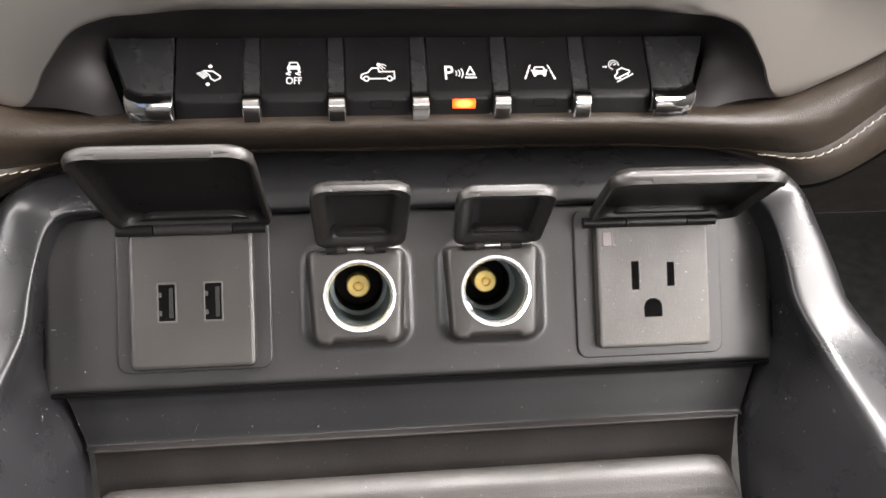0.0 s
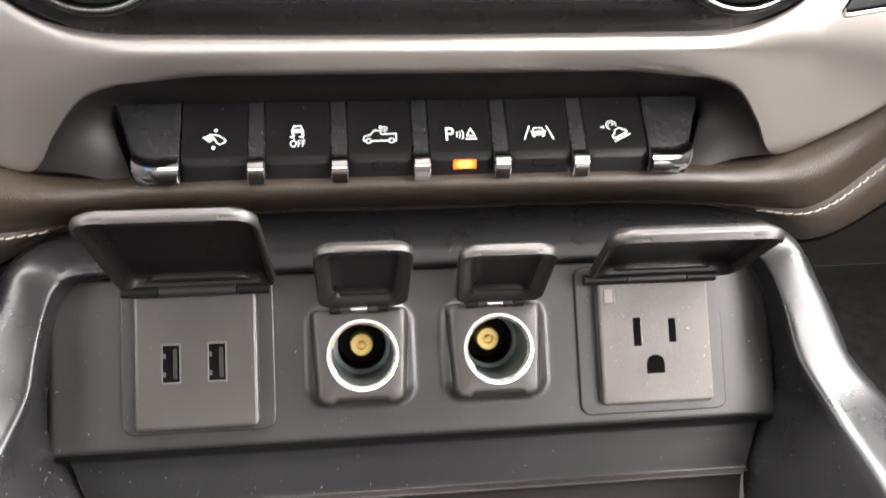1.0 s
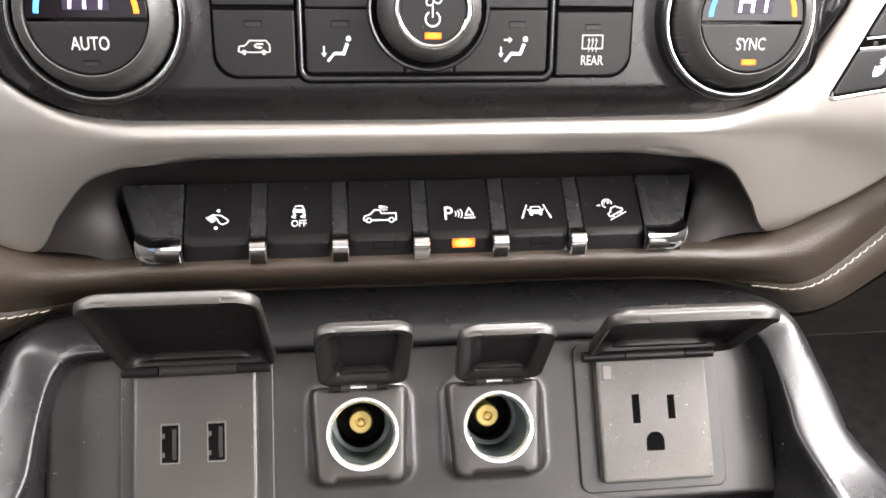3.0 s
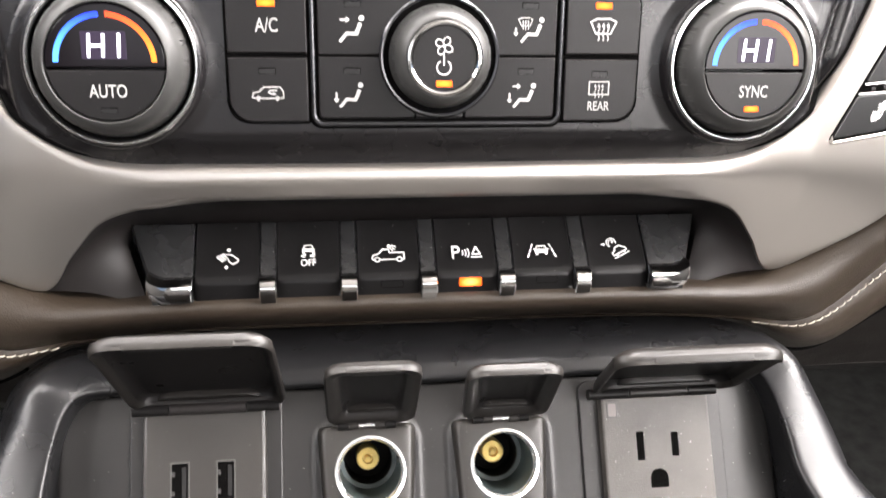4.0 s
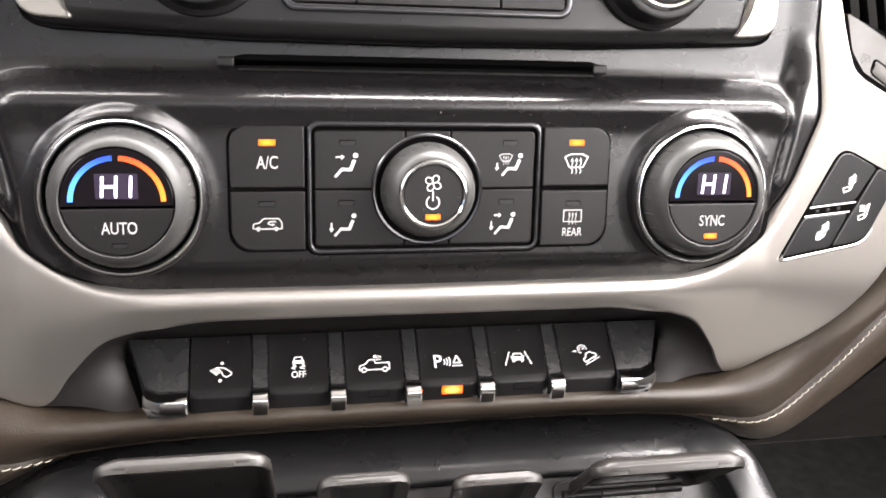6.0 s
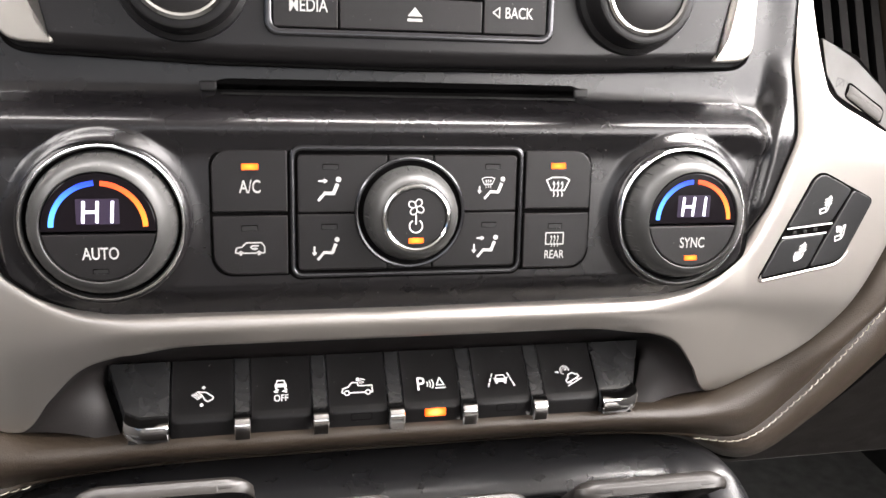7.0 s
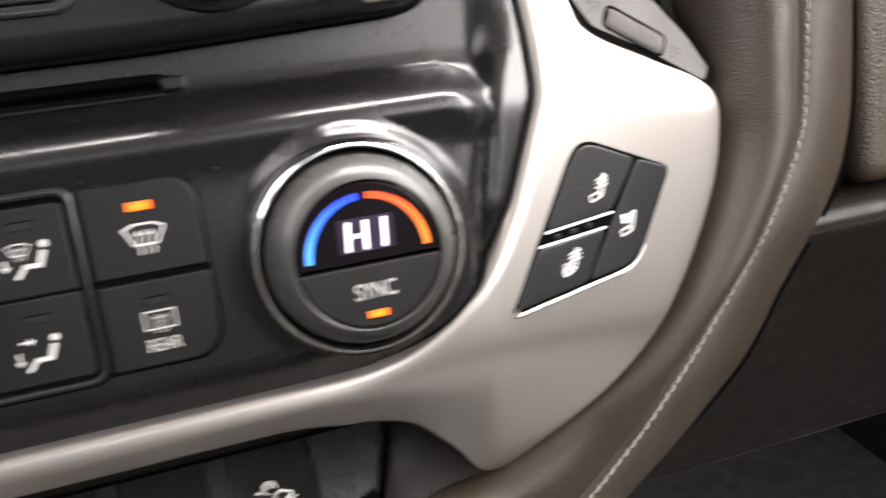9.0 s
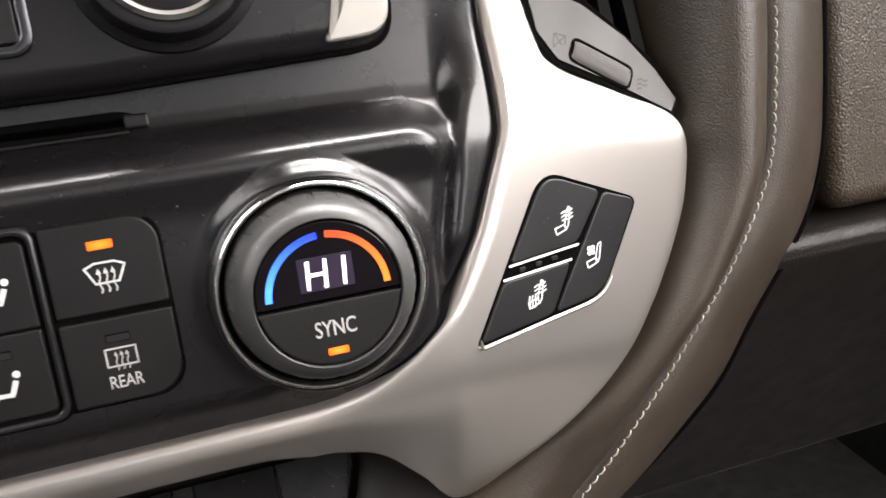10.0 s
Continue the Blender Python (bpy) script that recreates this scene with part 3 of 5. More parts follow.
# ---- padded leather bolster round the stack ----
# rails of the padded roll: inner edge, seam and outer edge in (x, z), and the depths of the four lines
ROLL_INNER = [(0, -80.8), (80, -81.2), (122, -82.5), (139, -77.5), (154, -69), (170, -57),
              (187, -38), (200, -17), (208, 2), (209, 20), (210, 60), (211, 118)]
ROLL_SEAM = [(0, -99), (80, -99.5), (126, -101), (150, -100), (173, -84.5), (193.5, -64),
             (214.5, -40), (228, -22), (240, 1), (243.5, 22), (245.5, 60), (247, 118)]
ROLL_OUTER = [(0, -104), (80, -104.5), (129, -107), (166, -125), (199, -109), (230, -77),
              (245, -50), (262, -23), (268, -2), (270, 21), (271, 60), (272, 118)]
DEPTH_INNER = [24, 24, 26, 27, 27, 25, 33, 33, 34, 35, 36, 38]
DEPTH_CROWN = [12.2, 12.2, 13.5, 13.5, 14, 12, 11, 10.5, 10.5, 11, 12, 14]
DEPTH_SEAM = [39, 39, 35, 27, 27, 26, 26, 25, 25, 25, 25, 27]
DEPTH_OUTER = [56, 56, 54, 58, 56, 46, 40, 36, 33, 32, 32, 34]


def bolster():
    rows, seam = [], []
    for q in spline([np.r_[r] for r in zip(*zip(*ROLL_INNER), *zip(*ROLL_SEAM), *zip(*ROLL_OUTER), DEPTH_INNER, DEPTH_CROWN, DEPTH_SEAM, DEPTH_OUTER)], 14):
        i, s, e = q[0:2], q[2:4], q[4:6]
        yi, yc, ys, ye = q[6:10]
        row = [(i[0], yi + 14, i[1])]
        for k in range(15):
            t = k / 14
            k = smooth(150, 195, i[0])
            b = 1.93 * (1 - t) ** 1.15 * t ** 0.75 * (1 - k) + 4.41 * t * (1 - t) ** 1.15 * k
            base = yi + (ys - yi) * t
            x, z = i * (1 - t) + s * t
            row.append((x, base + (yc - (yi + ys) / 2) * b, z))
        row.append((s[0], ys + 0.9, s[1]))
        for k in range(1, 9):
            t = k / 8
            x, z = s * (1 - t) + e * t
            row.append((x, ys - 0.4 + (ye - ys) * t * t - 1.6 * math.sin(math.pi * min(1, t * 1.1)) * smooth(118, 140, s[0]), z))
        row += [(e[0] + 0.3, ye + 6, e[1] - 0.3), (e[0], ye + 30, e[1])]
        rows.append(row)
        d = (e - s) / max(1e-6, np.linalg.norm(e - s))
        seam.append((s[0] + d[0] * 2.0, ys - 1.8, s[1] + d[1] * 2.0))
    return rows, seam


rows, seam = bolster()
left = [[(-x, y, z) for x, y, z in r] for r in rows]
bol = solid("dash_bolster", loft(left[::-1] + rows[1:], flip=True), LEATHER, (0, 27, -97), "brown leather padded bolster with pale stitching round the stack", "dash trim", kind="structure", sharp=55)
run = [Vector(p) for p in seam]
marks, gone = bmesh.new(), 0.0
stitches = []
for a, b in zip(run, run[1:]):
    n = (b - a).length
    while gone < n:
        stitches.append((a + (b - a) * gone / n, (b - a).normalized()))
        gone += 3.5
    gone -= n
for p, d in stitches:
    if p.x < 131:
        continue
    for s in (-1, 1):
        q, e = (p, d) if s > 0 else (Vector((-p.x, p.y, p.z)), Vector((-d.x, d.y, d.z)))
        n = e.cross(Vector((0, 1, 0))).normalized() * 0.2
        q = q + Vector((0, 0.3 * smooth(-40, -75, q.z), 0))
        one = rod([q - e * 1.35 - n + Vector((0, 0.6, 0)), q - e * 0.85 - n * 0.6, q + Vector((0, -0.2, 0)), q + e * 0.85 + n * 0.6, q + e * 1.35 + n + Vector((0, 0.6, 0))], 0.21, 6)
        marks = merge(marks, one)
ob = part("stitching", marks, THREAD, bol, label="pale cream stitching")
ob["kind"] = "stuff"
# an added black strip stands for the shade in the crevice beside the roll
edge = [Vector([float(k) for k in r[-3]]) for r in rows if r[-3][0] > 150]
for s in (-1, 1):
    part("edge_gap_strip", rod([(s * (p.x + 0.9), p.y + 1.2, p.z - 0.5) for p in edge], 1.5, 8), HOLE, bol, label="black strip for the shaded crevice along the outer edge")

# ---- lower dash and glove box ----
prof = [(60, -20), (46, -24.5), (38.5, -26), (35.5, -28.5), (35.2, -31.5), (38, -37), (60, -62), (100, -108), (158, -175), (163, -180), (170, -181), (230, -176)]
for s in (-1, 1):
    rows = [[(s * x, y, z) for y, z in spline(prof, 4)] for x in (150, 200, 250, 300, 360, 430)]
    solid("knee_panel", loft(rows, flip=s > 0), LOWER, (s * 300, 60, -114), "grey-brown lower dash panel with a rounded ledge", "dash panel", kind="structure", sharp=50)
glove = thing("glove_box", (340, 44, -20), "brown pebbled closed glove box lid", "glove box")
part("lid", slab(rrect(278.5, -21.5, 430, 130, 9), -75, -39.0, 7.0), LEATHER_FLAT, glove, FACE)
part("lid_gap", slab(rrect(266, -26, 436, 134, 2), -80, -62, 1.0), HOLE, glove, FACE, "dark gap round the lid")

# ---- centre console frame below the stack ----
# rails of the frame, from the middle out and down each arm: foot, inner edge, top inner, top outer, outer foot
RAIL_FOOT = [(0, 13, -113.8), (90, 13, -113.8), (110, 12.6, -113.8), (119.0, 11, -116), (124.8, 6, -126),
             (126.6, 1.5, -137), (127.4, -4, -150), (126.5, -10, -166), (116, -20, -188), (111, -50, -220)]
RAIL_EDGE = [(0, 10.8, -112.4), (90, 10.8, -112.4), (111, 8.5, -110.6), (119.4, 5, -112), (123.9, -2.6, -120.8),
             (125.1, -10.2, -131.4), (126.2, -18.2, -141.6), (131.5, -34, -155), (133, -64, -166), (134, -120, -186)]
RAIL_INNER = [(0, 10.4, -110.2), (90, 10.4, -110.2), (114, 9, -107), (120.4, 2, -111), (124.4, -5.0, -120.8),
              (126.4, -12.8, -130.8), (127.7, -20.3, -140.2), (134, -37, -152.5), (136, -66, -162.5), (138, -122, -182)]
RAIL_OUTER = [(0, 19, -102.8), (90, 19, -102.8), (120, 22, -102), (131.5, 5.0, -103.1), (140.2, -3.2, -119.0),
              (145.5, -11.2, -132.4), (148.3, -18.4, -141.9), (158.4, -27.1, -153.3), (160.4, -55.9, -161.5), (163, -112, -181)]
RAIL_BACK = [(0, 42, -101.5), (90, 42, -101.5), (128, 42, -106), (146, 34, -114), (152, 24, -128),
             (156, 18, -142), (158, 12, -152), (165, -4, -165), (167, -34, -178), (168, -94, -196)]


def fillet(pts, rs, n=5):
    """A line through pts with its inner corners rounded."""
    out = [pts[0]]
    for a, b, c, r in zip(pts, pts[1:], pts[2:], rs):
        d, e = a - b, c - b
        s, f = b + d * min(0.45, r / np.linalg.norm(d)), b + e * min(0.45, r / np.linalg.norm(e))
        out += [(1 - t) ** 2 * s + 2 * t * (1 - t) * b + t * t * f for t in np.linspace(0, 1, n)]
    return out + [pts[-1]]


def console():
    out = []
    flat = [np.array(r, float).ravel() for r in zip(RAIL_FOOT, RAIL_EDGE, RAIL_INNER, RAIL_OUTER, RAIL_BACK)]
    line = np.array(spline(flat, 12))
    for _ in range(14):  # the rails flow without corners
        line[26:-1] = (line[25:-2] + 2 * line[26:-1] + line[27:]) / 4
    for q in line:
        p = list(q.reshape(5, 3))
        row = fillet([p[0] + np.array([0, 8, 0])] + p, (1.0, 2.0, 2.6, 5.5))
        # more rows of points keep the top facet even
        out.append(row[:16] + [row[15] * (1 - t) + row[16] * t + np.array([0, -0.8, 0.6]) * 0.8 * t * (1 - t) for t in (0.05, 0.5, 0.95)] + row[16:])
    left = [[np.array((-1, 1, 1)) * p for p in r] for r in out]
    return loft(left[::-1] + out[1:], flip=True)


console_ob = solid("console_frame", console(), CONSOLE, (0, 13, -113), "charcoal satin console frame round the socket panel", "console", kind="structure", sharp=60)
prof = [(10, -168.6), (-7.4, -169.2), (-9.4, -171.4), (-11.6, -176), (-14.2, -181.2), (-15.6, -184.0), (-16.6, -184.8), (-18.6, -185.0)]
bin_ob = solid("bin_wall", loft([[(x * (1 - 0.055 * max(0, (-168 - z)) / 16), y, z) for y, z in spline(prof, 5)] for x in np.linspace(-122, 122, 24)], flip=True), BIN, (0, -12, -185), "charcoal curved back wall of the console bin", "console", kind="structure", sharp=60)
prof = [(-16, -184.8), (-19.4, -184.6), (-19.9, -185.4), (-19.2, -186.6), (-20.6, -196), (-24, -206), (-40, -212)]
solid("bin_liner", loft([[(x, y, z) for y, z in spline(prof, 5)] for x in np.linspace(-112, 112, 20)], flip=True), RUBBER, (0, -22, -206), "dusty dark rubber liner strip in the bin", "console", kind="structure", sharp=45)
prof = [(-24, -208), (-24.2, -199), (-25.4, -196.4), (-28, -195.6), (-33, -197.4), (-37, -201.5), (-44, -209), (-80, -236), (-120, -262)]
rows = []
for k, x in enumerate((-112, -109.5, -107, -100, -50, 0, 50, 98, 104, 106.5, 107.5)):
    drop = (7, 2.0, 0.4, 0, 0, 0, 0, 0, 0.8, 3.0, 9.0)[k]
    rows.append([(x * (1 + 0.0016 * max(0, -197 - z)), y - drop * 0.3, z - drop) for y, z in spline(prof, 5)])
tray = thing("tray_lid", (0, -80, -236), "warm grey plastic tray lid edge in the console", "console lid")
part("rolled_edge", loft([r[:26] for r in rows], flip=True), TRAY, tray, sharp=50, label="rounded worn upper edge")
part("lid_panel", loft([r[25:] for r in rows], flip=True), TRAY, tray, sharp=50)

# ---- socket panel, tilted back ----
TILT = 25.0
PV = (0, math.sin(radians(TILT)), math.cos(radians(TILT)))
PF = frame_at((0, 1.9, -140), (1, 0, 0), PV)


def soft_panel():
    """The panel's skin, with soft raised collars round the two round sockets."""
    rows = []
    for v in np.linspace(-30.5, 29.5, 61):
        row = []
        wide = 127.4
        if v > 14:
            t = (v - 14) / 15.5
            wide -= 13 * (1 - math.sqrt(max(0.0, 1 - t * t)))
        for u in np.linspace(-1, 1, 221):
            x = u * wide
            w = 0.0
            for c in (-23.2, 24.0):
                d = math.hypot(max(abs(x - c) - 11, 0), max(abs(v + 0.8) - 10.5, 0))
                w += 2.2 * smooth(8.4, 3.8, d)
            e = min((1 - abs(u)) * wide, v + 30.5, 29.5 - v)
            w -= 1.2 * (1 - smooth(0, 1.6, e))
            row.append((x, v, w))
        rows.append(row)
    rim = [[(x * (1 if abs(x) < 126 else 0.999), v - 0.3, -5.0) for x, v, w in rows[0]]]
    crown = [[(x, v + 0.2, -5.0) for x, v, w in rows[-1]]]
    bm = loft(rim + rows + crown)
    gone = [f for f in bm.faces if any(math.hypot(f.calc_center_median().x - c - 0.8, f.calc_center_median().y + 1.0) < 13.0 for c in (-23.2, 24.0))]
    bmesh.ops.delete(bm, geom=gone, context="FACES")
    return bm


panel_ob = solid("socket_panel", soft_panel(), SOCKET_PANEL, (0, 1.9, -140), "charcoal panel with four sockets under open lids", "console panel", F=PF, sharp=50)


seam = [(-127.4, -30.5), (127.4, -30.5)] + [(127.4 - 13 * (1 - math.sqrt(1 - t * t)), 14 + 15.5 * t) for t in np.linspace(0, 0.999, 12)]
seam += [(-x, v) for x, v in seam[:1:-1]]
part("seam", band(inset(seam, -1.1), inset(seam, 0.1), -4, 0.1, 0.1), HOLE, panel_ob, PF, "dark seam round the panel")


def lid(parent, hx0, hx1, hinge, tip, width, skew, thick, radius, notch, broad=1.0):
    """An open hinged lid: a shallow tray seen from inside, with a rounded rim and a finger notch at its free edge."""
    mid = Vector(((hx0 + hx1) / 2, *hinge))
    d = Vector((skew, tip[0] - hinge[0], tip[1] - hinge[1]))
    length = d.length
    F = frame_at(mid, (1, 0, 0), d)
    w = F.to_3x3().col[2]
    h = width / 2
    rim = thick

    def ring(d):
        return rounded([(-h + 1 + d, 0.5 + d * 0.8), (h - 1 - d, 0.5 + d * 0.8), (h - d, length - d), (-h + d, length - d)], [max(radius * 0.75 - d * 0.4, 2), max(radius * 0.75 - d * 0.4, 2), max(radius - d, 2), max(radius - d, 2)], 8)

    out = ring(0)
    bm = bmesh.new()
    # layers from the outer back round the rim into the hollow
    layers = [(5.4, -rim * 1.35), (3.2, -rim * 1.2), (0.9, -rim * 0.75), (0.1, -rim * 0.25), (0, rim * 0.15), (0.25, rim * 0.40), (0.7, rim * 0.5), (0.7 + 0.8 * broad, rim * 0.44), (0.7 + 1.4 * broad, rim * 0.26), (0.8 + 2.1 * broad, -rim * 0.15)]
    inner = [layers[-1], (1.1 + 2.4 * broad, -rim * 0.6), (2.0 + 2.6 * broad, -rim * 0.92), (3.2 + 2.8 * broad, -rim * 1.0), (3.4 + 2.8 * broad, -rim * 1.0)]
    loops = [[bm.verts.new((*p, ww)) for p in ring(dd)] for dd, ww in layers]
    for a, c in zip(loops, loops[1:]):
        for i in range(len(a)):
            j = (i + 1) % len(a)
            bm.faces.new((a[i], a[j], c[j], c[i]))
    bm.faces.new(loops[0][::-1])
    shell = part("lid", bm, LID_RIM, parent, F, "dark lid standing open")
    hollow = bmesh.new()
    loops = [[hollow.verts.new((*p, ww)) for p in ring(dd)] for dd, ww in inner]
    for a, c in zip(loops, loops[1:]):
        for i in range(len(a)):
            j = (i + 1) % len(a)
            hollow.faces.new((a[i], a[j], c[j], c[i]))
    hollow.faces.new(loops[-1])
    part("lid_hollow", hollow, LID, shell, F, "shallow black hollow")
    lip = slab(rounded([(-notch + 1.6, length - 2.7), (notch - 1.6, length - 2.7), (notch + 0.8, length + 0.1), (-notch - 0.8, length + 0.1)], [0.8, 0.8, 1.4, 1.4], 5), 0.0, rim * 0.66, 0.9)
    ridge = slab(rounded([(-h * 0.7, 2.2), (h * 0.7, 2.2), (h * 0.52, 4.2 + broad), (-h * 0.52, 4.2 + broad)], [0.8, 0.8, 2.8, 2.8], 5), -rim * 1.0, -rim * 0.3, 0.9)
    edge = [(x, y) for x, y in inset(out, 0.2)]
    top = [p for p in edge if p[1] > length * 0.86]
    rows = [[(x, y, ww) for x, y in [(px * k, length - (length - py) * k2) for px, py in top]] for k, k2, ww in ((0.985, 1.25, rim * 0.52), (0.998, 1.0, rim * 0.62), (1.006, 0.8, rim * 0.45), (1.010, 0.7, 0.0), (1.004, 0.8, -rim * 0.42), (0.985, 1.3, -rim * 0.6))]
    part("lid_edge", loft(rows, flip=True), LID_EDGE, shell, F, "worn shiny grey edge")
    part("finger_grip", lip, LID_EDGE, shell, F)
    part("hinge_ridge", ridge, LID_RIM, shell, F)
    return shell, F, length


def usb_socket():
    s = thing("usb_socket", (-79.3, 0, -160), "warm grey twin usb socket with its lid open", "usb socket")
    part("frame", slab(rrect(-103.2, -24.4, -52.4, 27, 4), -1, 1.3, 0.5), SOCKET_PANEL, s, PF)
    plate = part("plate", slab(rrect(-98.6, -23.2, -57.6, 25.0, 2.0), 0, 4.2, 1.5), SOCKET, s, PF)
    for x in (-86.3, -71.2):
        port = part("port", band(rrect(x - 3.2, -7.6, x + 3.2, 5.8, 0.5), rrect(x - 2.7, -7.0, x + 2.7, 5.2, 0.3), 3.4, 4.6, 0.15), VENT_TRIM, s, PF, "metal rimmed usb port")
        part("port_hole", slab(rrect(x - 2.75, -7.05, x + 2.75, 5.25, 0.2), 3.9, 4.3, 0.02), HOLE, port, PF)
        part("tongue", slab(rrect(x + 0.7, -6.0, x + 2.0, 4.0, 0.2), 4.0, 4.36, 0.05), UNLIT, port, PF)
        part("contact", slab(rrect(x - 2.8, 1.0, x - 1.7, 2.6, 0.1), 4.2, 4.46, 0.05), GRIP, port, PF)
        part("contact", slab(rrect(x - 2.8, -5.2, x - 1.7, -3.6, 0.1), 4.2, 4.46, 0.05), GRIP, port, PF)
    lid(s, -101.0, -51.0, (8.2, -116.0), (-27.0, -79.1), 53.6, -3.0, 3.3, 9, 16)
    for x0, x1, m in ((-101.5, -89.6, LID), (-89.2, -64.0, HOUSING), (-63.6, -53.0, LID)):
        part("hinge", rod([(x0, 6.0, -116.2), (x1, 6.0, -116.2)], 1.9, 14), m, s)


def power_socket(cx, tip, skew):
    s = thing("power_socket", (cx, 0, -156), "round twelve volt socket with a bright rim and open lid", "power socket", "round power sockets")
    out = rounded([(cx - 14.4, -17.2), (cx - 9.8, -17.2), (cx - 8.4, -15.9), (cx + 8.4, -15.9), (cx + 9.8, -17.2), (cx + 14.4, -17.2), (cx + 16.0, 14.5), (cx - 16.0, 14.5)], [3.4, 0.7, 0.7, 0.7, 0.7, 3.4, 3, 3], 5)
    rx, rv = cx + 0.8, -1.0
    fine = []
    for a, b in zip(out, out[1:] + out[:1]):
        fine += [(a[0] + (b[0] - a[0]) * k / 6, a[1] + (b[1] - a[1]) * k / 6) for k in range(6 if math.dist(a, b) > 5 else 1)]
    out = fine
    n = len(out)
    face = bmesh.new()
    ring = []

    def flare(du, dv):
        return [(cx + (x - cx) * (1 + du / 15), y * (1 + dv / 15)) for x, y in out]

    for x, y in out:
        a = math.atan2(y - rv, x - rx)
        ring.append((rx + 12.4 * math.cos(a), rv + 12.4 * math.sin(a)))
    loops = [[face.verts.new((*p, w)) for p in pts] for pts, w in ((flare(1.3, 0.6), 0), (flare(1.1, 0.5), 1.6), (inset(out, -0.3), 3.6), (inset(out, 0.4), 4.3), (inset(out, 1.4), 4.6), (ring, 4.6), (ring, 1))]
    for a, c in zip(loops, loops[1:]):
        for i in range(n):
            j = (i + 1) % n
            face.faces.new((a[i], a[j], c[j], c[i]))
    part("face", face, SOCKET, s, PF)
    part("rim", lathe([(12.5, 3.5), (12.5, 5.0), (12.25, 5.4), (11.5, 5.5), (11.1, 5.2), (10.7, 3.6), (10.5, 2.6)], 56, rx, rv), STEEL, s, PF, "bright plated rim")

    def lean(bm):
        """The barrel's axis rises inward from the panel's normal."""
        for v in bm.verts:
            v.co.y += 0.135 * (4.4 - v.co.z)
        return bm

    part("barrel", lean(lathe([(10.5, 2.8), (10.4, -16), (8.8, -16.3)], 40, rx, rv)), BARREL, s, PF)
    # the barrel's inner shade is put into the dark sleeve and black floor
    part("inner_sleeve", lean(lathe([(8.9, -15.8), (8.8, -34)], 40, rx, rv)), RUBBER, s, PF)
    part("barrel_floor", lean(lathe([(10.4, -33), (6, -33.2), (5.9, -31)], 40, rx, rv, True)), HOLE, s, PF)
    part("contact_base", lean(lathe([(8.6, -33), (8.4, -27), (6.5, -26.4)], 36, rx, rv, True)), RUBBER, s, PF)
    part("contact", lean(lathe([(4.3, -27), (4.3, -18.6), (3.8, -18.0), (2.0, -17.9), (1.75, -19.6), (1.25, -19.6), (1.0, -17.6), (0.1, -17.3)], 32, rx, rv, True)), BRASS, s, PF, "brass centre contact")
    part("key_notch", slab([(rx - 11.2, rv - 5.4), (rx - 8.6, rv - 6.2), (rx - 10.0, rv - 3.4)], 3.0, 5.3, 0.1), STEEL, s, PF)
    lid(s, cx - 13.7, cx + 16.9, (5.0, -123.6), tip, 32.6, skew, 3.2, 7, 9, 2.0)
    for x0, x1, m in ((-10, -6.4, LID), (-6.2, -3, LID_EDGE), (-2.8, 2.8, STEEL), (3, 6.2, LID_EDGE), (6.4, 10, LID)):
        part("hinge", rod([(cx + x0, 3.2, -124.2), (cx + x1, 3.2, -124.2)], 1.5 if m != STEEL else 0.6, 12), m, s)


def wall_outlet():
    s = thing("mains_outlet", (81.3, 0, -160), "grained grey three-hole mains outlet under an open lid", "mains outlet")
    part("frame", slab(rrect(54, -26.3, 107.8, 26.5, 4), -1, 1.3, 0.5), SOCKET_PANEL, s, PF)
    part("plate", slab(rrect(60.9, -22.9, 101.9, 21.8, 1.8), 0, 5.2, 1.2), OUTLET, s, PF)
    # flush black patches stand for the shade inside the holes
    part("slot", slab(rrect(73.3, -2.5, 76.1, 7.6, 0.15), 4.9, 5.24, 0.02), HOLE, s, PF)
    part("slot", slab(rrect(86.3, -1.6, 89.0, 6.9, 0.15), 4.9, 5.24, 0.02), HOLE, s, PF)
    part("slot_edge", slab(rrect(76.0, -2.5, 76.5, 7.6, 0.05), 4.9, 5.27, 0.02), SOCKET, s, PF)
    part("slot_edge", slab(rrect(88.9, -1.6, 89.4, 6.9, 0.05), 4.9, 5.27, 0.02), SOCKET, s, PF)
    part("earth_hole", slab(rrect(77.5, -12.3, 84.1, -5.7, (0.4, 0.4, 3.2, 3.2), 6), 4.9, 5.24, 0.02), HOLE, s, PF)
    part("indicator_lamp", slab(rrect(63.4, 13.2, 66.7, 18.2, 0.6), 5.0, 5.35, 0.15), LAMP_WINDOW, s, PF, "small unlit lamp window")
    part("lamp_frame", band(rrect(63.1, 12.9, 67.0, 18.5, 0.8), rrect(63.6, 13.4, 66.5, 18.0, 0.5), 5.0, 5.4, 0.1), VENT_TRIM, s, PF, "thin bright lamp frame")
    lid(s, 59.3, 110.3, (7.2, -117.4), (-35.5, -87.2), 56, -5.6, 3.3, 9, 16)
    for x0, x1, m in ((56, 71, LID), (71.4, 93.0, LID_RIM), (93.4, 104, LID)):
        part("hinge", rod([(x0, 5.0, -117.8), (x1, 5.0, -117.8)], 1.9, 14), m, s)


usb_socket()
power_socket(-23.2, (-13.0, -95.4), 0.2)
power_socket(24.0, (-19.5, -95.8), -1.6)
wall_outlet()


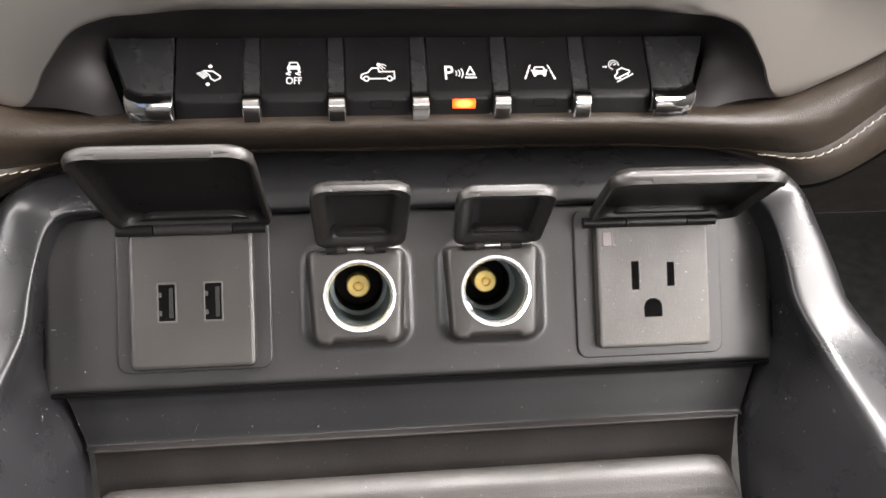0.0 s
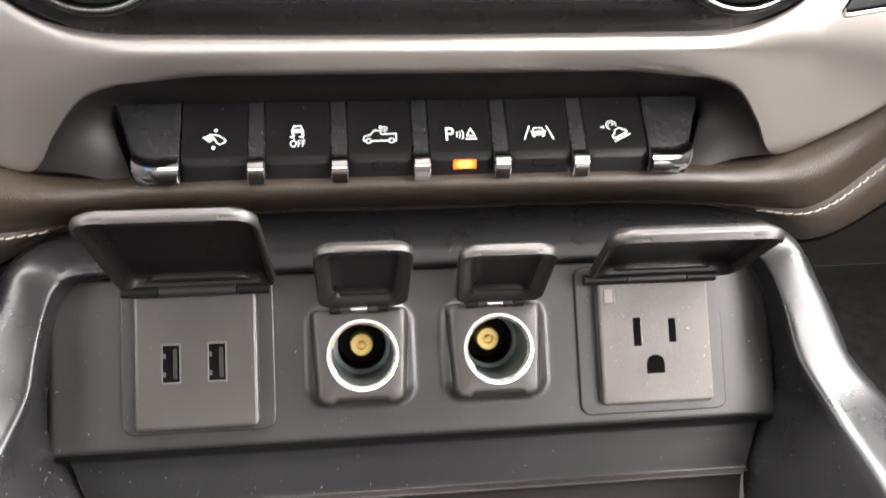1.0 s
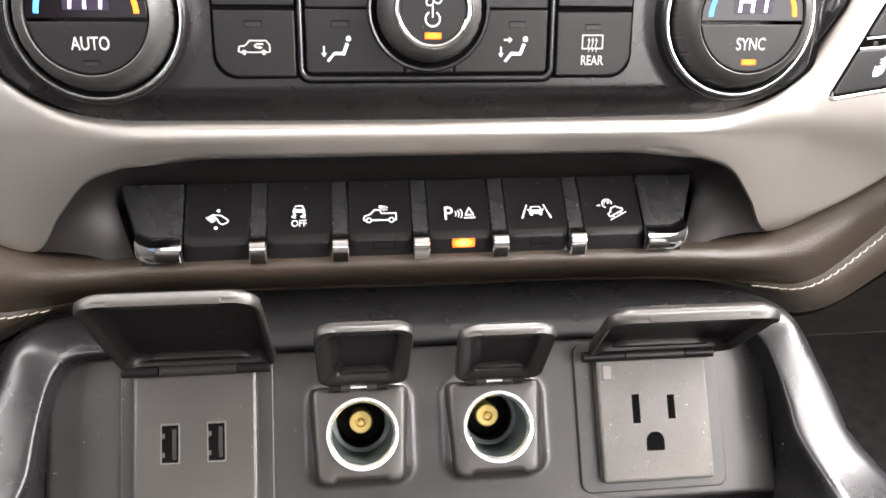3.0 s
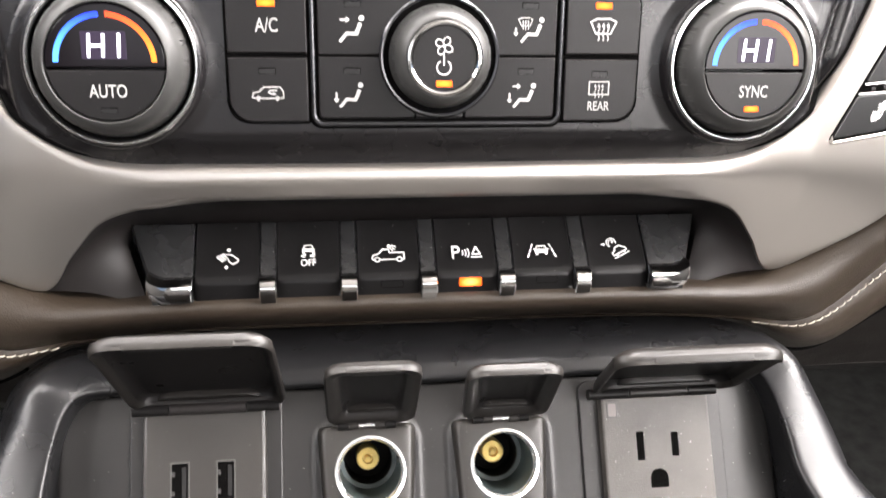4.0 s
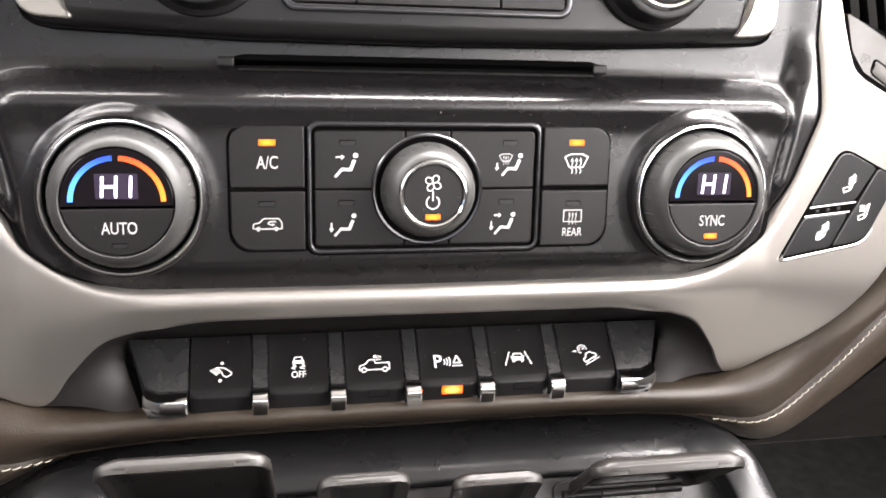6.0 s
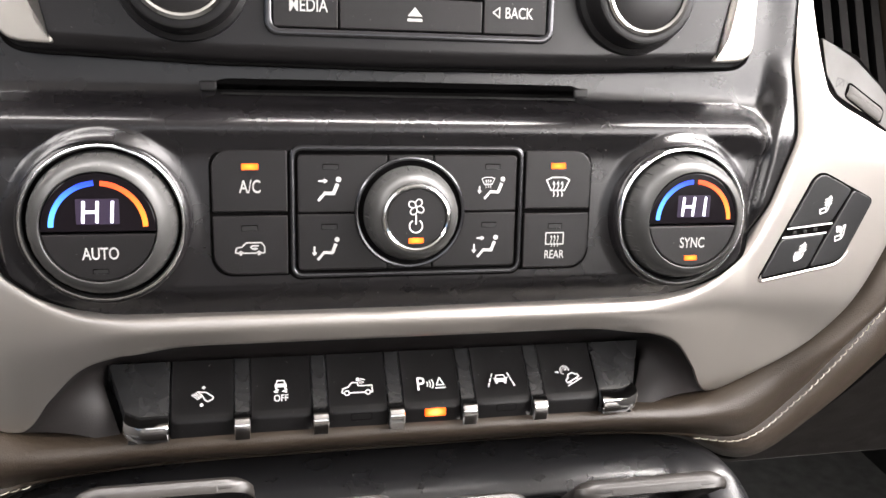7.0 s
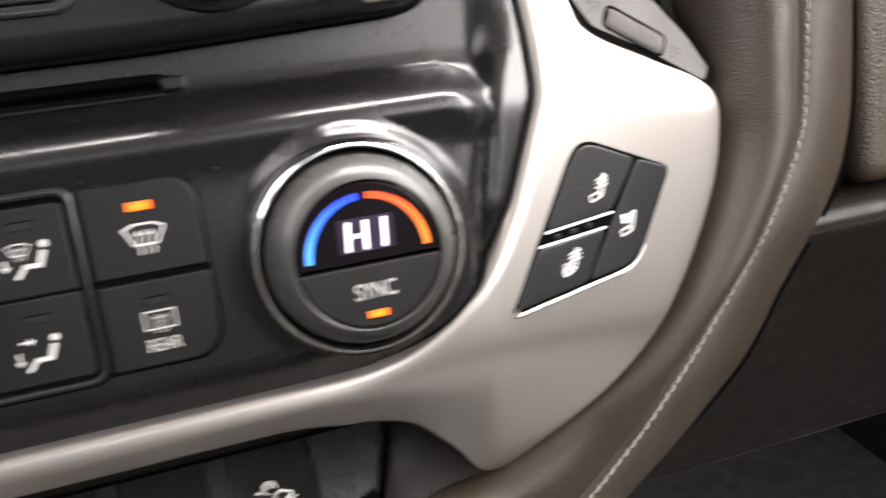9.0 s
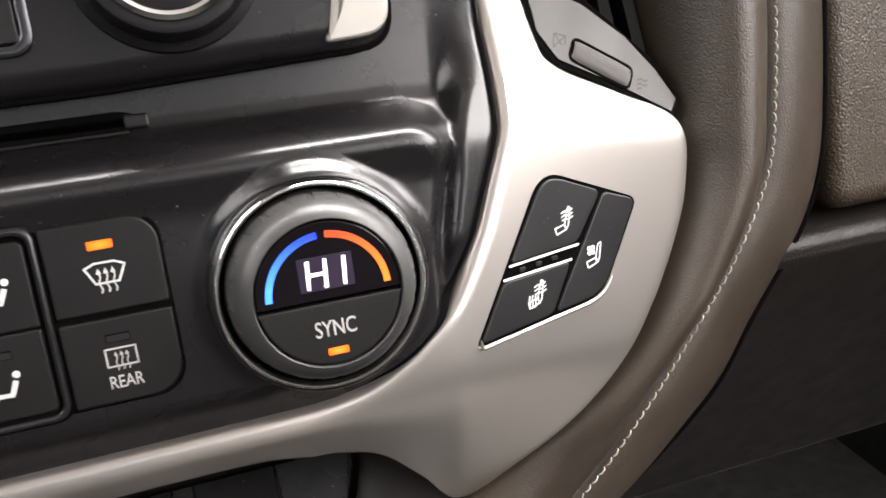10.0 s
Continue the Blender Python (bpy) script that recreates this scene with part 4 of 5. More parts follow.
# ---- climate controls ----
def person(p, k=1.0, dx=0.0, dy=0.0):
    p.disc(2.7 * k + dx, 2.7 * k + dy, 0.75 * k)
    p.line([(2.3 * k + dx, 1.2 * k + dy), (1.4 * k + dx, -1.0 * k + dy)], 1.0 * k).line([(1.4 * k + dx, -1.3 * k + dy), (-1.2 * k + dx, -1.2 * k + dy)], 0.9 * k)
    return p.line([(-1.2 * k + dx, -1.2 * k + dy), (-2.9 * k + dx, -3.2 * k + dy)], 0.75 * k)


def screen_sign(p, k=1.0, dx=0.0, dy=0.0):
    p.line([(-3.6 * k + dx, 1.9 * k + dy), (-1.8 * k + dx, 2.7 * k + dy), (1.8 * k + dx, 2.7 * k + dy), (3.6 * k + dx, 1.9 * k + dy), (2.1 * k + dx, -1.2 * k + dy), (-2.1 * k + dx, -1.2 * k + dy)], 0.42 * k, True)
    return steam(p, k, dx, dy)


def steam(p, k=1.0, dx=0.0, dy=0.0):
    for x in (-1.3, 0, 1.3):
        pts = [(x * k + dx + 0.22 * k * math.sin(j * 1.5), (-3.0 + 0.6 * j) * k + dy) for j in range(7)]
        p.line(pts, 0.3 * k).poly([(x * k + dx - 0.5 * k, 0.6 * k + dy), (x * k + dx + 0.5 * k, 0.6 * k + dy), (x * k + dx, 1.7 * k + dy)])
    return p


def sign_for(name):
    p = Print()
    if name == "ac":
        p.words("A/C", 0, 0, 4.2, 0.70)
    elif name == "recirculate":
        p.line([(-4.6, -0.9), (-4.3, 0.5), (-2.6, 0.8), (-1.2, 2.2), (3.6, 2.2), (4.6, 0.9), (4.6, -1.1), (3.6, -1.2), (2.8, -0.6), (1.9, -1.2), (-2.0, -1.2), (-2.9, -0.6), (-3.7, -1.2)], 0.42, True)
        p.disc(-2.9, -1.5, 0.5).disc(2.8, -1.5, 0.5).line([(2.6, 1.2), (0.8, 1.2), (0.2, 0.7), (0.8, 0.2), (1.6, 0.2)], 0.5).poly([(1.4, 0.8), (2.6, 0.2), (1.4, -0.4)])
    elif name == "face":
        person(p, 1.15).arrow(-3.2, 2.6, -0.4, 2.6, 0.55, 1.2)
    elif name == "feet":
        person(p, 1.1, 0.4).arrow(-4.0, 0.6, -4.0, -2.4, 0.55, 1.2)
    elif name == "screen_feet":
        person(p, 1.1, 0.9)
        screen_sign(p, 0.62, -1.2, 1.9).arrow(-4.2, 0.4, -4.2, -2.0, 0.55, 1.1)
    elif name == "both":
        person(p, 1.1, 0.6).arrow(-3.0, 2.8, -0.4, 2.8, 0.55, 1.2).arrow(-4.0, 0.6, -4.0, -2.4, 0.55, 1.2)
    elif name == "screen":
        screen_sign(p, 1.15)
    else:
        p.line([(-3.2, 4.6), (3.2, 4.6), (3.2, 0.6), (-3.2, 0.6)], 0.42, True)
        steam(p, 0.9, 0, 2.4).words("REAR", 0, -3.0, 2.9, 0.74)
    return p


def indicator(parent, x, z, hw, hh, w, lit):
    """A small lamp window: a lit lens, or an unlit one sunk in a dark groove."""
    if lit:
        return part("indicator_lamp", slab(rrect(x - hw, z - hh, x + hw, z + hh, 0.3), w - 0.4, w + 0.2, 0.1), AMBER, parent, FACE, "glowing amber lamp")
    lamp = part("indicator_lamp", slab(rrect(x - hw, z - hh, x + hw, z + hh, 0.3), w - 0.4, w + 0.04, 0.02), HOLE, parent, FACE, "unlit lamp")
    return part("lamp_window", slab(rrect(x - hw + 0.2, z - hh + 0.1, x + hw - 0.2, z + hh - 0.35, 0.2), w - 0.3, w + 0.09, 0.06), UNLIT, lamp, FACE)


def climate_button(name, x0, z0, x1, z1, r, sx, sz, lamp, lit, words, mid=True):
    b = thing("climate_button", ((x0 + x1) / 2, 0, z0), "matte black climate button " + words, "button", "climate buttons")
    part("body", slab(rrect(x0, z0, x1, z1, r, 6), -0.6, 1.3, 0.45), BUTTON, b, FACE)
    part("sign", sign_for(name).at(sx, sz, 1.36), PALE_INK if mid else GREY_INK, b, FACE)
    lx, lz = lamp
    indicator(b, lx, lz, 2.6, 0.95, 1.3, lit)


part_frame = thing("button_surround", (0, 0, -20), "smoked dark surround of the climate buttons", "button trim", kind="structure")
part("gap", slab(rrect(-64.1, -19.5, -39.0, 22.3, (7, 1, 1, 6), 6), -0.6, 0.35, 0.2), HOLE, part_frame, FACE)
part("gap", slab(rrect(39.0, -19.7, 64.7, 22.4, (1, 7, 6, 1), 6), -0.6, 0.35, 0.2), HOLE, part_frame, FACE)
part("gap", slab(rrect(-39.6, -21.0, 40.2, 24.0, 4, 6), -0.6, 0.5, 0.2), HOLE, part_frame, FACE)
o, i = rrect(-38.9, -20.3, 39.5, 23.3, 3.6, 6), rrect(-37.4, -18.8, 38.0, 21.4, 2.6, 6)
part("bright_frame", band(o, i, 0, 1.7, 0.6), DARK_CHROME, part_frame, FACE, "smoked chrome frame")
climate_button("ac", -63.3, 1.8, -39.7, 21.6, (0.8, 0.6, 0.6, 6), -51.4, 10.0, (-51.4, 16.3), True, "marked a/c with amber lamp lit", False)
climate_button("recirculate", -63.3, -18.8, -39.7, 0.5, (7, 0.6, 0.6, 0.8), -51.8, -10.4, (-51.8, -3.4), False, "with air recirculation sign", False)
climate_button("face", -36.5, 1.3, -7.2, 20.2, (0.6, 0.6, 0.6, 1.6), -26.4, 9.1, (-25.9, 16.3), False, "with face vent sign")
climate_button("feet", -36.5, -17.8, -7.2, 0.9, (1.6, 0.6, 0.6, 0.6), -27.2, -10.6, (-26.3, -3.3), False, "with foot vent sign")
climate_button("screen_feet", 8.4, 1.3, 37.1, 20.2, (0.6, 0.6, 1.6, 0.6), 28.4, 9.2, (28.6, 16.4), False, "with windscreen and foot vent sign")
climate_button("both", 8.4, -17.8, 37.1, 0.9, (0.6, 1.6, 0.6, 0.6), 26.8, -10.8, (27.8, -3.4), False, "with face and foot vent sign")
climate_button("screen", 40.3, 1.8, 64.0, 21.7, (0.6, 0.8, 6, 0.6), 52.1, 9.6, (52.0, 16.6), True, "with front defrost sign and amber lamp lit")
climate_button("rear", 40.3, -18.9, 64.0, 0.3, (0.6, 7, 0.8, 0.6), 51.7, -11.2, (51.7, -4.2), False, "with rear defrost sign", False)
for z0, z1 in ((14.0, 20.2), (-17.8, -11.0)):
    f = thing("button_filler", (0.6, 0, z0), "matte black filler beside the fan knob", "trim piece", "fan knob fillers")
    part("body", slab(rrect(-6.8, z0, 8.0, z1, 0.5), -0.6, 1.2, 0.4), BUTTON, f, FACE)


def grip(parent, cx, cz, r0, r1, w0, w1, n, mat, seg_mat):
    d, h = r0 - r1, w1 - w0
    part("grip_ring", lathe([(r0 + 0.2, w0), (r0, w0 + 1.2), (r0 - d * 0.2, w0 + h * 0.55), (r0 - d * 0.36, w0 + h * 0.76), (r0 - d * 0.6, w0 + h * 0.91), (r0 - d * 0.84, w0 + h * 0.98), (r1 + 0.25, w1), (r1, w1 - 0.15), (r1 - 0.1, w1 - 2.0)], 72, cx, cz), mat, parent, FACE, sharp=50)
    ribs = bmesh.new()
    line = [(r0 + 0.1, w0 + 1.4), (r0 - d * 0.08, w0 + h * 0.3), (r0 - d * 0.19, w0 + h * 0.52), (r0 - d * 0.25, w0 + h * 0.62)]
    for k in range(n):
        a = 2 * math.pi * (k + 0.5) / n
        half = 0.84 * math.pi / n
        pads = []
        for q, (r, w) in enumerate(line):
            t = half * (0.8 if q in (0, len(line) - 1) else 1.0)
            lift = 0.0 if q in (0, len(line) - 1) else 0.22
            pads.append([ribs.verts.new((cx + (r + e * lift + (e - 1) * 0.5) * math.cos(a + t * f), cz + (r + e * lift + (e - 1) * 0.5) * math.sin(a + t * f), w + e * lift * 0.5)) for f, e in ((-1.15, 0), (-0.9, 1), (0, 1.0), (0.9, 1), (1.15, 0))])
        for p, q in zip(pads, pads[1:]):
            for i in range(4):
                ribs.faces.new((p[i], p[i + 1], q[i + 1], q[i]))
    part("grip_ribs", ribs, seg_mat, parent, FACE)


def half_disc(r, z0, upper, n=40):
    """The part of a disc above or below a chord."""
    a = math.asin(z0 / r)
    a0, a1 = (a, math.pi - a) if upper else (math.pi - a, 2 * math.pi + a)
    return [(r * math.cos(a0 + (a1 - a0) * k / n), r * math.sin(a0 + (a1 - a0) * k / n)) for k in range(n + 1)]


def arc_band(cx, cz, r0, r1, a0, a1, w0, w1, n=24):
    ang = [radians(a0 + (a1 - a0) * k / n) for k in range(n + 1)]
    pts = [(cx + r1 * math.cos(a), cz + r1 * math.sin(a)) for a in ang] + [(cx + r0 * math.cos(a), cz + r0 * math.sin(a)) for a in reversed(ang)]
    return slab(pts, w0, w1, 0.05)


def temperature_knob(cx, cz, word, lit):
    k = thing("temperature_knob", (cx, 0, cz), "grey temperature knob with lit display reading HI above " + word.lower() + " button", "climate knob", "temperature knobs")
    part("collar", lathe([(26.0, 0.0), (25.8, 3.2), (25.4, 4.5), (24.8, 5.2), (24.2, 5.4), (23.7, 5.2)], 96, cx, cz), STACK, k, FACE, sharp=60)
    part("bright_ring", lathe([(24.5, 3.5), (24.45, 5.3), (24.25, 5.9), (23.9, 6.2), (23.5, 6.2), (23.15, 5.9), (23.0, 5.3), (22.9, 2.5)], 80, cx, cz), RING, k, FACE, "bright chrome ring")
    part("shadow_gap", lathe([(23.2, 2.4), (21.0, 2.6)], 64, cx, cz), HOLE, k, FACE)
    grip(k, cx, cz, 21.9, 16.6, 2.4, 14.1, 24, GRIP, GRIP_PAD)
    up = [(cx + x, cz + z) for x, z in half_disc(16.2, -1.2, True)]
    low = [(cx + x, cz + z) for x, z in half_disc(16.2, -2.0, False)]
    part("display", slab(up, 11.1, 13.5, 0.3), DISPLAY, k, FACE, "glossy black display")
    part("push_button", slab(low, 11.1, 13.6, 0.4), BUTTON, k, FACE)
    part("cool_arc", arc_band(cx, cz, 12.5, 14.0, 94, 179, 13.1, 13.6), BLUE, k, FACE, "glowing blue arc")
    part("warm_arc", arc_band(cx, cz, 12.5, 14.0, 1, 86, 13.1, 13.6), RED, k, FACE, "glowing orange-red arc")
    part("digit_window", slab(rrect(cx - 6.2, cz + 1.0, cx + 6.0, cz + 8.6, 0.4), 13.1, 13.55, 0.05), GHOST, k, FACE, "faintly glowing digit window")
    letter = Print().line([(-4.3, -3.0), (-3.9, 3.0)], 0.86).line([(-0.4, -3.0), (0.0, 3.0)], 0.86).line([(-4.0, 0), (-0.2, 0)], 0.86)
    part("digit", letter.at(cx, cz + 4.7, 13.6), DIGIT, k, FACE, "lit white letter H")
    part("digit", Print().line([(3.8, -3.0), (4.2, 3.0)], 0.86).at(cx, cz + 4.7, 13.6), DIGIT, k, FACE, "lit white letter I")
    part("lettering", Print().words(word, 0, 0, 3.7, 0.72).at(cx + 0.2, cz - 7.8, 13.66), GREY_INK, k, FACE)
    indicator(k, cx, cz - 13.2, 2.3, 0.8, 13.6, lit)


temperature_knob(*KNOBS[0], "AUTO", False)
temperature_knob(*KNOBS[1], "SYNC", True)

FX, FZ = 0.5, 1.0
fan = thing("fan_knob", (FX, 0, FZ), "round fan knob with chrome rim and lit amber lamp", "climate knob")
part("base_ring", lathe([(18.8, 0.6), (18.6, 2.0), (18.1, 2.4), (17.5, 2.3), (17.1, 1.7), (16.9, 1.0)], 72, FX, FZ), DARK_CHROME, fan, FACE, "smoked chrome base ring")
part("base_gap", lathe([(17.2, 1.55), (14.0, 1.55)], 64, FX, FZ), HOLE, fan, FACE)
grip(fan, FX, FZ, 15.6, 11.2, 1.0, 12.9, 22, GRIP, GRIP_PAD)
part("bright_rim", lathe([(11.35, 11.8), (11.25, 12.9), (10.9, 13.5), (10.3, 13.6), (9.8, 13.3), (9.6, 12.2)], 72, FX, FZ), CHROME, fan, FACE, "chrome rim")
part("push_button", lathe([(9.7, 11.0), (9.6, 12.8), (9.3, 13.1), (9.2, 13.1), (0.1, 13.1)], 64, FX, FZ, cap=True), BUTTON, fan, FACE)
p = Print()
for a in (45, 135, 225, 315):
    c, s = math.cos(radians(a + 14)), math.sin(radians(a + 14))
    leaf = [(0.25 + 1.25 * (1 - math.cos(q * math.pi / 7)), 0.8 * math.sin(q * math.pi / 7) * (1 + 0.35 * math.sin(q * math.pi / 14))) for q in range(14)]
    p.line([(x * c - y * s, 3.6 + x * s + y * c) for x, y in leaf], 0.32, True)
p.arc(0, -2.6, 2.1, 125, 415, 0.42, 20).line([(0, -2.0), (0, 1.0)], 0.42)
part("sign", p.at(FX - 0.2, FZ, 13.16), INK, fan, FACE)
part("indicator_lamp", slab(rrect(FX - 2.5, FZ - 8.2, FX + 2.3, FZ - 6.5, 0.3), 12.8, 13.35, 0.1), AMBER, fan, FACE, "glowing amber lamp")


# ---- disc slot and radio ----
slot = thing("disc_slot", (0, 14, 41), "slim black disc slot with small end clips", "disc slot")
part("mouth", slab(rounded([(-61, 38.6), (63, 38.6), (66, 41.2), (63, 43.8), (-61, 43.8), (-64, 41.2)], [4, 4, 1, 4, 4, 1], 4), -15, -12.6, 0.5), HOLE, slot, FACE)
part("lip", rod([(-60, 12.4, 38.9), (62, 12.4, 38.9)], 0.35, 8), SLOT, slot)
for s in (-1, 1):
    part("clip", slab(rrect(s * 64.0 - 2.7, 39.6, s * 64.0 + 2.7, 42.8, 0.7), -15, -11.8, 0.6), BUTTON, slot, FACE)

radio = thing("car_radio", (0, 0, 50), "black radio unit with knobs and silver ends", "car radio")
body = rounded([(-123, 51.0), (-60, 48.4), (0, 47.9), (60, 48.4), (124, 51.0), (124, 118), (-123, 118)], [9, 4, 4, 4, 9, 2, 2], 6)
part("surround_gap", slab([(x * 1.006, z - 0.7) for x, z in body], -16, -3.5, 0.5), HOLE, radio, FACE)
part("body", slab(body, -16, 0.2, 6.0), RADIO, radio, FACE, sharp=60)
for s in (-1, 1):
    tip = rounded([(106.5, 52.6), (123.0, 53.5), (123.0, 117.5), (113.5, 117.5), (113.5, 62)], [2.5, 7.0, 1, 3, 8], 7)
    bm = slab(tip, -6, 0.7, 0.8)
    part("end_piece", bm if s > 0 else mirror(bm), BRUSHED, radio, FACE, "brushed silver end piece")
    kx, kz = (76.0 if s > 0 else -70.0), 74.5
    knob = part("knob", lathe([(20.4, 0), (20.0, 2.6), (18.8, 3.0), (18.2, 3.2), (17.6, 10.5), (16.8, 12.0), (15.0, 12.4), (13.6, 12.0)], 64, kx, kz), KEY, radio, FACE)
    part("knob_rim", lathe([(14.8, 11.8), (14.4, 13.0), (13.4, 13.4), (12.6, 13.0), (12.4, 12.2)], 64, kx, kz), CHROME, knob, FACE, "chrome rim")
    part("knob_face", lathe([(12.6, 11.6), (12.3, 12.4), (12.2, 12.45), (0.1, 12.5)], 48, kx, kz, True), BUTTON, knob, FACE)
o, i = rrect(-46.2, 57.0, 48.2, 117, 4.5, 6), rrect(-43.8, 59.4, 45.8, 116, 2.6, 6)
part("button_frame", band(o, i, 0, 1.5, 0.6), DARK_CHROME, radio, FACE, "smoked chrome frame")
part("button_gap", slab(rrect(-44, 59.2, 46, 116.2, 2.6, 6), 0, 0.3, 0.1), HOLE, radio, FACE)
for x0, x1, z0, z1, word in ((-43.4, -23.4, 59.8, 84, "MEDIA"), (-22.8, 23.4, 59.8, 69.8, ""), (24.0, 45.4, 59.8, 84, "BACK")):
    b = part("button", slab(rrect(x0, z0, x1, z1, 0.6), 0, 1.1, 0.35), BUTTON, radio, FACE)
    p = Print()
    if word == "MEDIA":
        p.words(word, 0, 0, 3.9, 0.74).at((x0 + x1) / 2 + 0.8, 66.6, 1.16)
    elif word:
        p.words(word, 1.2, 0, 3.6, 0.74).line([(-5.4, 1.6), (-7.6, 0), (-5.4, -1.6)], 0.4, True).at((x0 + x1) / 2, 66.6, 1.16)
    else:
        p.poly([(-2.4, 0), (2.4, 0), (0, 2.9)]).poly([(-2.4, -1.6), (2.4, -1.6), (2.4, -0.7), (-2.4, -0.7)]).at(1.2, 64.4, 1.16)
    part("button_sign", p.bm, GREY_INK, b, FACE)
part("screen", slab(rrect(-22.8, 70.6, 23.4, 115, 0.6), 0, 0.9, 0.3), DISPLAY, radio, FACE)
for x in (-21.6, 22.2):
    part("screen_clip", slab(rrect(x - 0.9, 70.2, x + 0.9, 73.5, 0.3), 0.5, 1.6, 0.2), DARK_CHROME, radio, FACE)


# ---- seat switches on the bezel's wings ----
def seat_sign(p, kind, k=1.0):
    # cushion and backrest, each an outline
    p.line([(-2.7, -1.7), (0.1, -1.0), (0.8, -2.4), (-2.3, -3.3)], 0.36, True)
    p.line([(0.8, -2.4), (1.6, -1.3), (2.5, 2.9), (1.5, 2.6), (0.4, -1.0)], 0.36, True)
    if kind == "fan":
        for a in (45, 135, 225, 315):
            p.disc(-0.9 + 0.9 * math.cos(radians(a)), 1.3 + 0.9 * math.sin(radians(a)), 0.66)
    else:
        for z in (0.3, 1.3, 2.3):
            p.line([(-0.3, z - 0.3), (0.7, z + 0.2), (1.9, z - 0.1), (3.2, z + 0.5)], 0.34)
        p.line([(1.7, 2.9), (2.0, 3.5), (2.6, 3.3)], 0.34)
    if kind == "seat":
        for x in (-2.2, -1.3, -0.4):
            p.line([(x - 0.3, -3.3), (x, -2.1), (x - 0.1, -1.0), (x + 0.2, 0.0)], 0.34)
    return p


WF = frame_at((0, 2.2 - 0.17 * 130, 0), (1, 0.17, 0), (0, 0, 1))
UX = math.sqrt(1 + 0.17 ** 2)


def seat_switch(s):
    b = thing("seat_heater_switch", (s * 160, 8, -28), "black seat heating and cooling switch with white signs in silver bezel", "switch", "seat heater switches")
    F = WF if s > 0 else Matrix.Scale(-1, 4, (1, 0, 0)) @ WF

    def put(name, bm, mat, parent, label=""):
        bm.transform(F)
        if s < 0:
            bmesh.ops.reverse_faces(bm, faces=bm.faces[:])
        return part(name, bm, mat, parent, None, label)

    def sk(pts):
        return [(x * UX, z) for x, z in pts]

    rim = rounded(sk([(134.6, -27.2), (175.4, -22.4), (189.4, 2.4), (159.4, 15.2)]), [2.5, 6, 3, 7], 6)
    # a black sheet stands for the shaded gap round the buttons
    put("recess", slab(rim, -2, 0.25, 0.2), HOLE, b)
    # a silver bead along the lower edges only puts the lip's highlight into the shape
    low = [p for p in rim if p[1] < -19 or (p[0] > 178 * UX and p[1] < -4)]
    low.sort(key=lambda p: p[0])
    put("rolled_edge", rod([(x + 0.25, z - 0.55, 0.0) for x, z in low], 0.75, 10), SILVER, b, "silver bead for the highlight on the rolled lower lip")
    for pts, rad in (([(146.8, -7.4), (167.8, -5.9), (177.0, 6.6), (159.8, 14.0)], [0.6, 0.6, 0.8, 6]),
                     ([(135.9, -26.1), (158.3, -23.4), (165.4, -10.4), (144.4, -11.6)], [2, 0.6, 0.6, 0.6]),
                     ([(159.1, -23.3), (175.0, -21.5), (188.2, 2.4), (177.8, 6.3)], [0.6, 6, 2.5, 0.8])):
        put("button", slab(rounded(sk(pts), [max(q, 2.2) for q in rad], 5), 0, 0.9, 0.4), SEAT_KEY, b)
    for (x0, z0), (x1, z1) in (((146.6, -7.7), (168.0, -6.3)), ((144.4, -11.0), (165.4, -9.9))):
        q = Print().line([(x0 * UX, z0), (x1 * UX, z1)], 0.6)
        put("bright_line", q.at(0, 0, 1.1), INK, b, "thin bright silver line")
    for x, z in ((150.6, -9.4), (155.6, -9.0), (160.6, -8.6)):
        put("level_lamp", slab(rrect(x * UX - 0.9, z - 0.55, x * UX + 0.9, z + 0.55, 0.2), 0.3, 0.7, 0.1), UNLIT, b, "unlit level lamp")
    for kind, x, z in (("back", 164.0, 0.8), ("seat", 153.5, -16.9), ("fan", 172.9, -10.2)):
        put("sign", seat_sign(Print(), kind).at(x * UX, z, 1.0), INK, b)


seat_switch(1)
seat_switch(-1)


